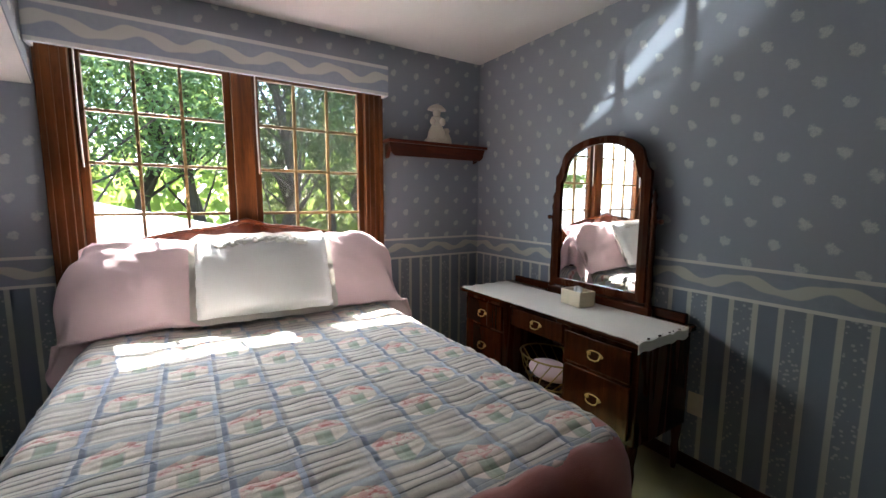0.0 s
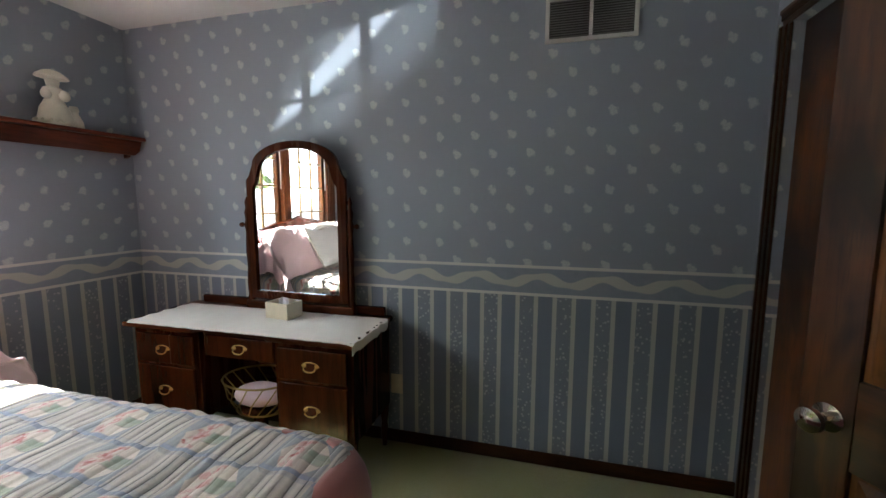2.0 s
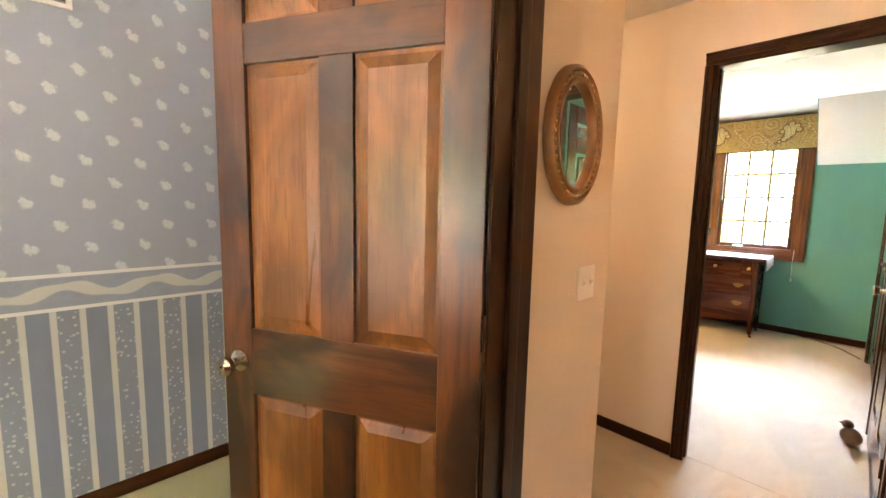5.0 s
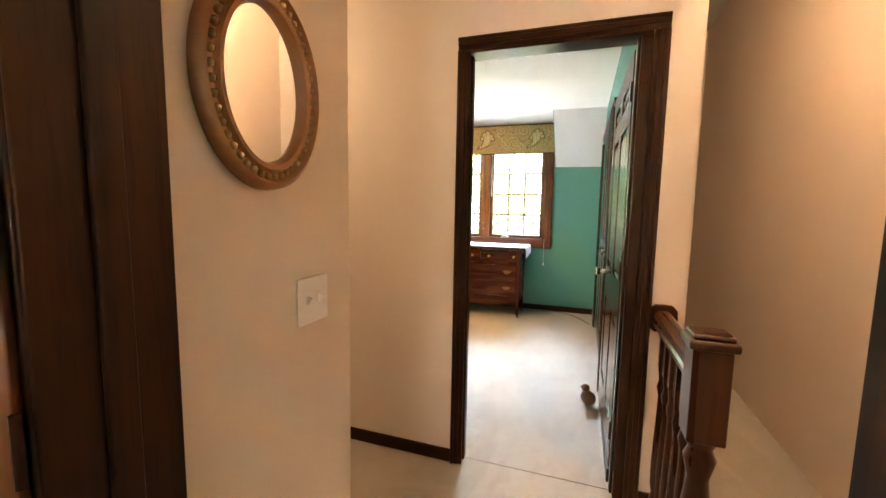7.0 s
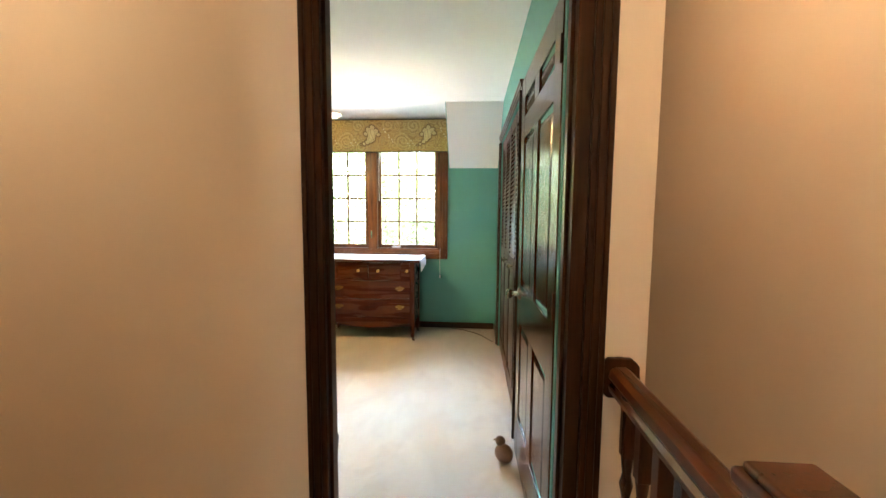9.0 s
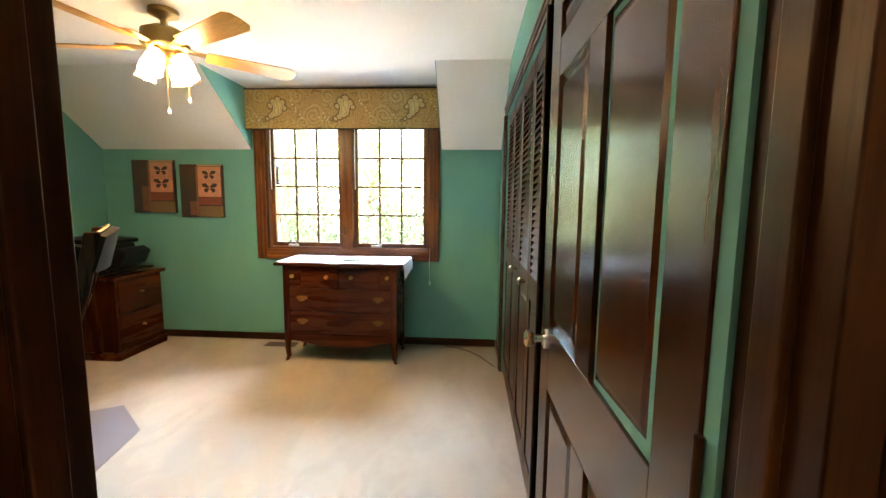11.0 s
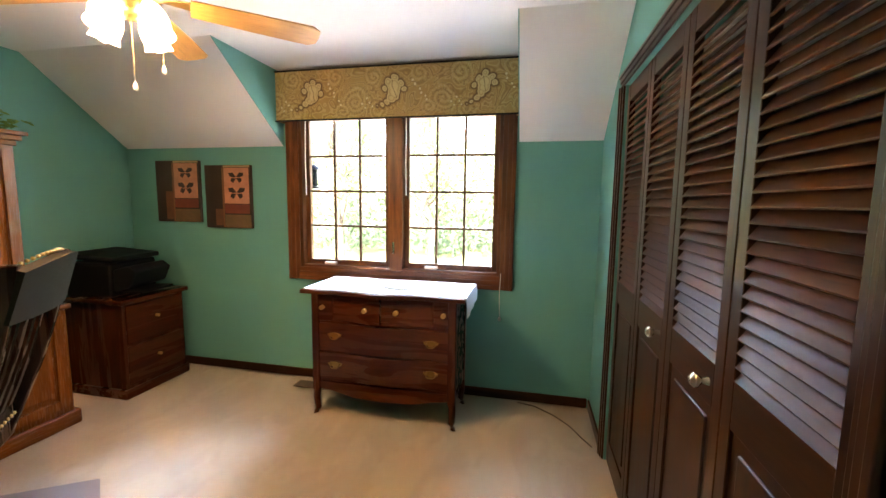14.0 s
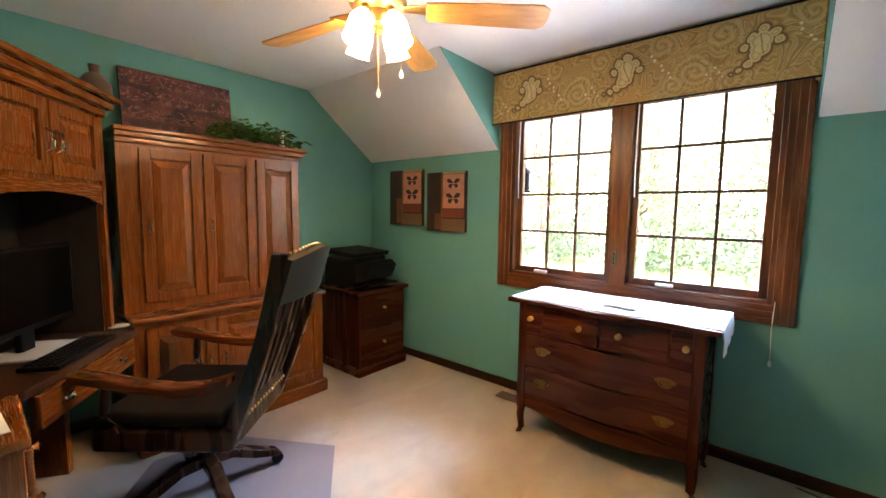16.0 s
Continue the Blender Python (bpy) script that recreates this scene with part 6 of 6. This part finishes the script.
part("base", bm, BLACK, kb)
bm = B()
bx(bm, (-0.008, 0.008), (-0.008, 0.008), (0.0, 0.006), 0.002, 1)
key = part("key", bm, BLACK, kb, at=pose(-0.19, -0.05, 0.018))
for i in range(20):
    for j in range(5):
        if i or j:
            again(key, kb, pose(-0.19 + i * 0.02, -0.05 + j * 0.024, 0.018))
ms = B()
ball(ms, (0, 0, 0.014), 0.034, 12, 8, (0.9, 1.5, 0.42))
solo("computer_mouse", ms, SILVER_PLASTIC, cd.matrix_basis @ pose(0.40, 0.085, 0.751, 0, 0, 30), "small silver and black computer mouse on the desk", "mouse")
# pedestal along the north wall
pd = thing("drawer_pedestal", pose(1.64, 0.46, 0), "oak drawer pedestal beside the corner desk", "desk")
bm = B()
bx(bm, (-0.19, 0.195), (0.01, 0.54), (0.004, 0.715), 0.004)
part("body", bm, OAK, pd)
bm = B()
bx(bm, (-0.205, 0.20), (-0.005, 0.55), (0.716, 0.75), 0.008)
part("top", bm, OAK_Y, pd)
for z0, z1 in ((0.06, 0.36), (0.38, 0.54), (0.56, 0.70)):
    bm = B()
    bx(bm, (-0.175, 0.18), (-0.008, 0.01), (z0, z1), 0.005)
    dr = part("drawer_front", bm, OAK_Y, pd)
    bm = B()
    lathe(bm, [(0.013, 0), (0.007, 0.006), (0.008, 0.014), (0.016, 0.022), (0.002, 0.03)], 12, (0, -0.008, (z0 + z1) / 2), Matrix.Rotation(radians(90), 4, "X"))
    part("knob", bm, CHROME, dr)
bm = B()
bx(bm, (-0.13, 0.12), (0.0, 0.30), (0, 0.004), 0.001)
solo("paper_sheet", bm, PAPER_SHEET, pose(1.64, 0.50, 0.7505, 0, 0, 4), "cream sheet of paper on the desk", "paper")

# things on top of the cabinets
bm = B()
lathe(bm, [(0.05, 0.0), (0.085, 0.03), (0.105, 0.09), (0.10, 0.14), (0.06, 0.185), (0.03, 0.20), (0.034, 0.235), (0.038, 0.245)], 24)
solo("vase", bm, TERRACOTTA, pose(2.86, 0.02, 1.95) @ Matrix.Diagonal((0.72, 0.72, 0.92, 1)), "round dark pottery vase on the hutch", "vase")
lamp = thing("shaded_lamp", pose(2.30, 0.62, 1.95), "small table lamp with a cream shade on the hutch", "lamp")
bm = B()
lathe(bm, [(0.05, 0), (0.05, 0.01), (0.015, 0.02), (0.012, 0.06)], 16)
part("base", bm, BRASS, lamp)
bm = B()
lathe(bm, [(0.13, 0.06), (0.04, 0.26), (0.035, 0.26), (0.125, 0.062)], 24)
part("shade", bm, fabric("shade_cloth", (0.62, 0.52, 0.36)), lamp)


def art_mat():
    m = Mat("art_print", rough=0.6)
    c = m.ramp(m.noise(7, 4, 0.6), (0.35, (0.022, 0.009, 0.012)), (0.55, (0.10, 0.026, 0.026)), (0.72, (0.16, 0.05, 0.04)))
    marks = ((m.noise(11, 2, 0.5, (1, 1, 1.3), 1.5) * 5.0).fract() - 0.5).abs().below(0.10, 0.05)
    rows = ((m.z * (1 / 0.11)).fract() - 0.5).abs().below(0.36, 0.05)
    c = m.mix(marks * rows * 0.75, c, (0.27, 0.125, 0.10))
    blots = m.noise(16, 3).below(0.40, 0.04)
    m.colour(m.mix(blots * 0.7, c, (0.018, 0.009, 0.014)))
    m.bump(m.noise(60, 2), 0.3, 0.002)
    return m.m


at_ = thing("canvas_art", pose(SX1 - 0.045, -0.46, 1.826, -6, 0, -90), "dark red abstract canvas leaning on the wall", "picture")
bm = B()
bx(bm, (-0.33, 0.33), (-0.03, -0.026), (0.0, 0.44), 0.001)
part("canvas", bm, art_mat(), at_)
bm = B()
bx(bm, (-0.329, 0.329), (-0.0255, 0.0), (0.001, 0.439), 0.003)
part("stretcher", bm, BLACK, at_, "black canvas edge")


def leafy(n, seed, spread):
    r = random.Random(seed)
    bm = B()
    for _ in range(n):
        p = Vector((r.gauss(0, spread[0]), r.gauss(0, spread[1]), abs(r.gauss(0, spread[2])) + 0.03))
        a = r.uniform(0, 6.28)
        l, w = r.uniform(0.035, 0.065), r.uniform(0.014, 0.024)
        d = Vector((math.cos(a), math.sin(a), r.uniform(-0.4, 0.7))).normalized()
        s = d.cross(Vector((0, 0, 1))).normalized()
        up = s.cross(d) * 0.008
        q = [p, p + d * l * 0.45 + s * w + up, p + d * l, p + d * l * 0.45 - s * w + up]
        vs = [bm.verts.new(v) for v in q]
        mid = bm.verts.new(p + d * l * 0.5 - up * 0.5)
        for k in range(4):
            bm.faces.new((vs[k], vs[(k + 1) % 4], mid))
    return bm


pl = thing("ivy_plant", pose(2.83, -0.86, 1.826), "trailing green ivy on the armoire top", "plant")
part("leaves", leafy(900, 5, (0.07, 0.14, 0.05)), leaf_mat("ivy_leaves", (0.03, 0.075, 0.015), (0.07, 0.15, 0.03)), pl, smooth=False)
bm = B()
bx(bm, (-0.09, 0.09), (-0.2, 0.2), (0, 0.05), 0.02)
part("trough", bm, TERRACOTTA, pl)
bm = B()
lathe(bm, [(0.016, 0), (0.02, 0.02), (0.011, 0.05), (0.013, 0.12), (0.004, 0.135)], 12)
solo("candle", bm, IVORY, pose(2.72, -1.0, 1.826), "short ivory candle beside the ivy", "candle")

# ceiling fan
SHADE_TURN = 86
FAN = pose(1.215, -0.62, CEIL, 0, 0, 8)
fan = thing("ceiling_fan", FAN, "ceiling fan with honey-coloured blades and lit glass shades", "fan")
bm = B()
lathe(bm, [(0.075, -0.004), (0.075, -0.03), (0.03, -0.05), (0.018, -0.06), (0.018, -0.09), (0.07, -0.10), (0.115, -0.125), (0.12, -0.19), (0.10, -0.215), (0.06, -0.225), (0.06, -0.27), (0.045, -0.285), (0.02, -0.30)], 28)
part("motor", bm, plain("antique_brass", (0.34, 0.24, 0.10), 0.35, 0.8), fan, "antique brass motor housing")
for k in range(5):
    a = pose(0, 0, 0, 0, 0, 72 * k)
    bm = B()
    prism(bm, [(0.09, -0.018), (0.16, -0.03), (0.24, -0.045), (0.27, 0.0), (0.24, 0.045), (0.16, 0.03), (0.09, 0.018)], "z", -0.205, -0.199, 0.002)
    arm = part("blade_arm", bm, BRASS, fan, at=a)
    bm = B()
    prism(bm, [(0.20, -0.055), (0.45, -0.068), (0.68, -0.075), (0.715, -0.05), (0.72, 0.0), (0.715, 0.05), (0.68, 0.075), (0.45, 0.068), (0.20, 0.055)], "z", -0.006, 0.0, 0.0015)
    part("blade", bm, BLADE, arm, at=pose(0, 0, -0.207, -12, 0, 0))
for k in range(4):
    ang_ = radians(90 * k + SHADE_TURN)
    c, s = math.cos(ang_), math.sin(ang_)
    tip = Vector((c * 0.078, s * 0.078, -0.245))
    out = Vector((c * 0.36, s * 0.36, -0.93)).normalized()
    turn = out.to_track_quat("Z", "Y").to_matrix().to_4x4()
    bm = B()
    lathe(bm, [(0.018, -0.02), (0.020, 0.012), (0.014, 0.018)], 12, tip, turn)
    part("socket", bm, BRASS, fan)
    bm = B()
    prof = [(0.022, 0.0), (0.036, 0.018), (0.047, 0.05), (0.049, 0.08), (0.045, 0.11), (0.052, 0.135), (0.049, 0.135), (0.042, 0.112), (0.01, 0.10)]
    lathe(bm, prof, 20, tip, turn)
    sh = part("shade", bm, LAMP_GLASS, fan, "lit frosted glass shade")
    bm = B()
    ball(bm, tip + out * 0.112, 0.027, 12, 8)
    part("bulb", bm, BULB, sh, "lit bulb")
for x, y, l in ((0.0, -0.0, 0.53), (-0.10, -0.03, 0.46)):
    bm = B()
    tube(bm, [(x, y, -0.29), (x, y, -l)], 0.0015, 5)
    ch_ = part("pull_chain", bm, BRASS, fan)
    bm = B()
    lathe(bm, [(0.003, 0), (0.008, -0.012), (0.009, -0.028), (0.003, -0.034)], 10, (x, y, -l))
    part("pull", bm, IVORY, ch_)

# chair mat and office chair
bm = B()
prism(bm, [(1.45, -0.52), (1.80, -0.79), (2.35, -0.45), (2.42, -0.05), (1.85, 0.40), (1.30, 0.20)], "z", 0.0035, 0.007)
solo("chair_mat", bm, MAT_PLASTIC, None, "grey plastic chair mat on the carpet", "mat", smooth=False)

CHAIR_AT = pose(1.925, -0.15, 0.007, 0, 0, -49)
oc = thing("office_chair", CHAIR_AT, "dark oak swivel armchair with a slatted back and a leather seat painted in shade", "chair")
# local: faces +y
bm = B()
bx(bm, (-0.27, 0.27), (-0.25, 0.28), (0.36, 0.46), 0.02, 3)
part("seat_frame", bm, CHAIR_WOOD, oc)
bm = B()
bx(bm, (-0.262, 0.262), (-0.225, 0.272), (0.455, 0.515), 0.028, 3)
part("seat", bm, SHADED_LEATHER, oc)


def back_line(z):
    """How far back the chair's back lies at a height."""
    k = (z - 0.42) / 0.72
    return -0.23 - 0.05 * math.sin(k * 2.8) * 0.6 - 0.20 * k


for x in (-0.235, 0.235):
    bm = B()
    zs = [0.36 + 0.78 * k / 10 for k in range(11)]
    ring = [(back_line(z) - 0.034, z) for z in zs] + [(back_line(z) + 0.030, z) for z in reversed(zs)]
    prism(bm, ring, "x", x - 0.021, x + 0.021, 0.007)
    part("back_post", bm, CHAIR_WOOD, oc)
for x in (-0.15, -0.075, 0.0, 0.075, 0.15):
    bm = B()
    zs = [0.53 + 0.43 * k / 8 for k in range(9)]
    ring = [(back_line(z) - 0.007, z) for z in zs] + [(back_line(z) + 0.007, z) for z in reversed(zs)]
    prism(bm, ring, "x", x - 0.018, x + 0.018, 0.002)
    part("slat", bm, CHAIR_WOOD, oc)
y1 = back_line(1.04)


def crest_at(u, v):
    """Hollowed from side to side, a little higher at the middle."""
    x = -0.25 + 0.50 * u
    hollow = 0.045 * (1 - (x / 0.25) ** 2)
    top = 1.125 + 0.03 * math.cos(x / 0.25 * math.pi / 2)
    return (x, y1 - 0.012 - hollow - 0.05 * (v - 0.5), 0.955 + (top - 0.955) * v)


bm = draped("crest_rail", LEATHER, 20, 6, crest_at, "", 0.034)
part("crest_rail", bm, LEATHER, oc, "leather-covered crest with nail heads")
bm = B()
y2 = back_line(0.49)
bx(bm, (-0.22, 0.22), (y2 - 0.012, y2 + 0.012), (0.455, 0.535), 0.006)
part("lower_rail", bm, CHAIR_WOOD, oc)
bm = B()
ball(bm, (0, 0, 0), 0.0075, 6, 5)
nail = None
for k in range(17):
    x = -0.225 + 0.45 * k / 16
    for z, yy in ((1.112 + 0.03 * math.cos(x / 0.25 * math.pi / 2), y1 - 0.039 - 0.045 * (1 - (x / 0.25) ** 2)), (0.475, y2 - 0.013), (1.128 + 0.03 * math.cos(x / 0.25 * math.pi / 2), y1 - 0.022 - 0.045 * (1 - (x / 0.25) ** 2))):
        at = pose(x, yy, z)
        if nail is None:
            nail = part("nail_head", bm, BRASS, oc, at=at)
        else:
            again(nail, oc, at)
for s in (-1, 1):
    bm = B()
    ring = [(-0.27, 0.690), (-0.18, 0.658), (-0.06, 0.646), (0.08, 0.660), (0.20, 0.684), (0.29, 0.694), (0.315, 0.680), (0.29, 0.655), (0.20, 0.642), (0.08, 0.618), (-0.06, 0.604), (-0.18, 0.616), (-0.27, 0.648)]
    prism(bm, ring, "x", s * 0.285 - 0.034, s * 0.285 + 0.034, 0.010)
    part("armrest", bm, ARM_WOOD, oc)
    bm = B()
    tube(bm, [(s * 0.275, 0.15, 0.45), (s * 0.285, 0.20, 0.53), (s * 0.285, 0.19, 0.645)], 0.018, 8)
    part("arm_post", bm, CHAIR_WOOD, oc)
bm = B()
lathe(bm, [(0.03, 0.14), (0.05, 0.16), (0.03, 0.19), (0.025, 0.32), (0.09, 0.34), (0.10, 0.362)], 18)
part("column", bm, BLACK, oc)
for k in range(4):
    a = pose(0, 0, 0, 0, 0, 90 * k + 45)
    bm = B()
    prism(bm, [(0.02, 0.19), (0.10, 0.185), (0.22, 0.125), (0.31, 0.085), (0.335, 0.055), (0.30, 0.05), (0.20, 0.085), (0.10, 0.135), (0.02, 0.14)], "y", -0.028, 0.028, 0.008)
    lg = part("leg", bm, CHAIR_WOOD, oc, at=a)
    bm = B()
    lathe(bm, [(0.025, -0.014), (0.028, -0.006), (0.028, 0.006), (0.025, 0.014)], 14, (0.315, 0, 0.028), Matrix.Rotation(radians(90), 4, "X"))
    part("caster", bm, BLACK, lg)

oc.scale = (1.08, 1.08, 1.06)

# small things in the study
fv = thing("floor_vent", pose(1.30, -2.03, 0.003), "brown metal floor register in the carpet", "vent")
bm = B()
bx(bm, (-0.15, 0.15), (-0.055, 0.055), (0.0, 0.006), 0.002)
part("frame", bm, plain("brown_metal", (0.10, 0.06, 0.035), 0.5, 0.4), fv)
# dark strips on the frame paint the shade in its openings
for k in range(9):
    bm = B()
    bx(bm, (-0.125 + k * 0.03, -0.113 + k * 0.03), (-0.04, 0.04), (0.0065, 0.0085))
    part("slot", bm, VENT_SHADE, fv, smooth=False)
bm = B()
tube(bm, [(-0.28, -2.12, 0.010), (-0.40, -2.09, 0.010), (-0.53, -1.99, 0.009), (-0.62, -1.88, 0.009), (-0.68, -1.76, 0.009), (-0.73, -1.67, 0.010)], 0.0042, 6)
solo("power_cord", bm, TERRACOTTA, None, "dark brown power cord along the wall", "cord")
bm = B()
tube(bm, [(-0.13, SY0 + 0.035, 0.95), (-0.125, SY0 + 0.04, 0.8), (-0.13, SY0 + 0.04, 0.64)], 0.002, 5)
lathe(bm, [(0.003, 0.0), (0.009, -0.012), (0.009, -0.03), (0.002, -0.036)], 10, (-0.13, SY0 + 0.04, 0.64))
solo("blind_cord", bm, CORD_WHITE, None, "thin white blind cord with a tassel", "cord")
bm = B()
ball(bm, (0, 0, 0.07), 0.065, 16, 10, (0.8, 1.1, 1.1))
ball(bm, (0, -0.03, 0.155), 0.038, 12, 8)
tube(bm, [(0, -0.055, 0.152), (0, -0.085, 0.148)], 0.012, 8, 0.005)
solo("door_stop", bm, plain("brown_figure", (0.16, 0.075, 0.03), 0.4, spread=0.5), pose(-0.69, 0.385, 0.003, 0, 0, 60) @ Matrix.Diagonal((0.75, 0.75, 0.75, 1)), "small brown duck-shaped door stop at the open door", "door stop")
wb = B()
lathe(wb, [(0.10, 0.0), (0.11, 0.005), (0.135, 0.29), (0.128, 0.29), (0.104, 0.012)], 20)
solo("waste_basket", wb, BLACK, pose(0.255, 0.74, 0.003), "small black waste basket by the study door", "basket")
card = B()
prism(card, [(-0.085, -0.035), (0.085, -0.035), (0.085, 0.035), (-0.085, 0.035)], "z", 0.0, 0.006, 0.001)
solo("booklet", card, plain("booklet_cover", (0.34, 0.37, 0.33), 0.5), pose(0.52, -1.775, 0.8815, 0, 0, -6), "small grey-green booklet on the chest's white cloth", "booklet")
bf = thing("bird_feeder", pose(1.535, -2.50, 1.56), "dark bird feeder hanging from a bracket outside the study window", "feeder")
bm = B()
lathe(bm, [(0.045, 0.0), (0.05, 0.012), (0.034, 0.02), (0.034, 0.15), (0.036, 0.16)], 14)
part("tube", bm, BLACK, bf)
bm = B()
lathe(bm, [(0.058, 0.16), (0.05, 0.178), (0.022, 0.20), (0.006, 0.206)], 14)
part("roof", bm, BLACK, bf)
bm = B()
tube(bm, [(0, 0, 0.205), (0, 0, 0.70)], 0.002, 5)
part("hanger", bm, BLACK, bf, "thin wire")
bm = B()
tube(bm, [(0, -0.02, 0.69), (0, 0.0, 0.70), (0, 0.171, 0.72)], 0.006, 6)
bx(bm, (-0.02, 0.02), (0.164, 0.172), (0.66, 0.76), 0.002)
part("bracket", bm, BLACK, bf, "iron bracket on the outer wall")
bm = B()
tube(bm, [(-0.07, 0, 0.035), (0.07, 0, 0.035)], 0.004, 6)
part("perch", bm, BLACK, bf)
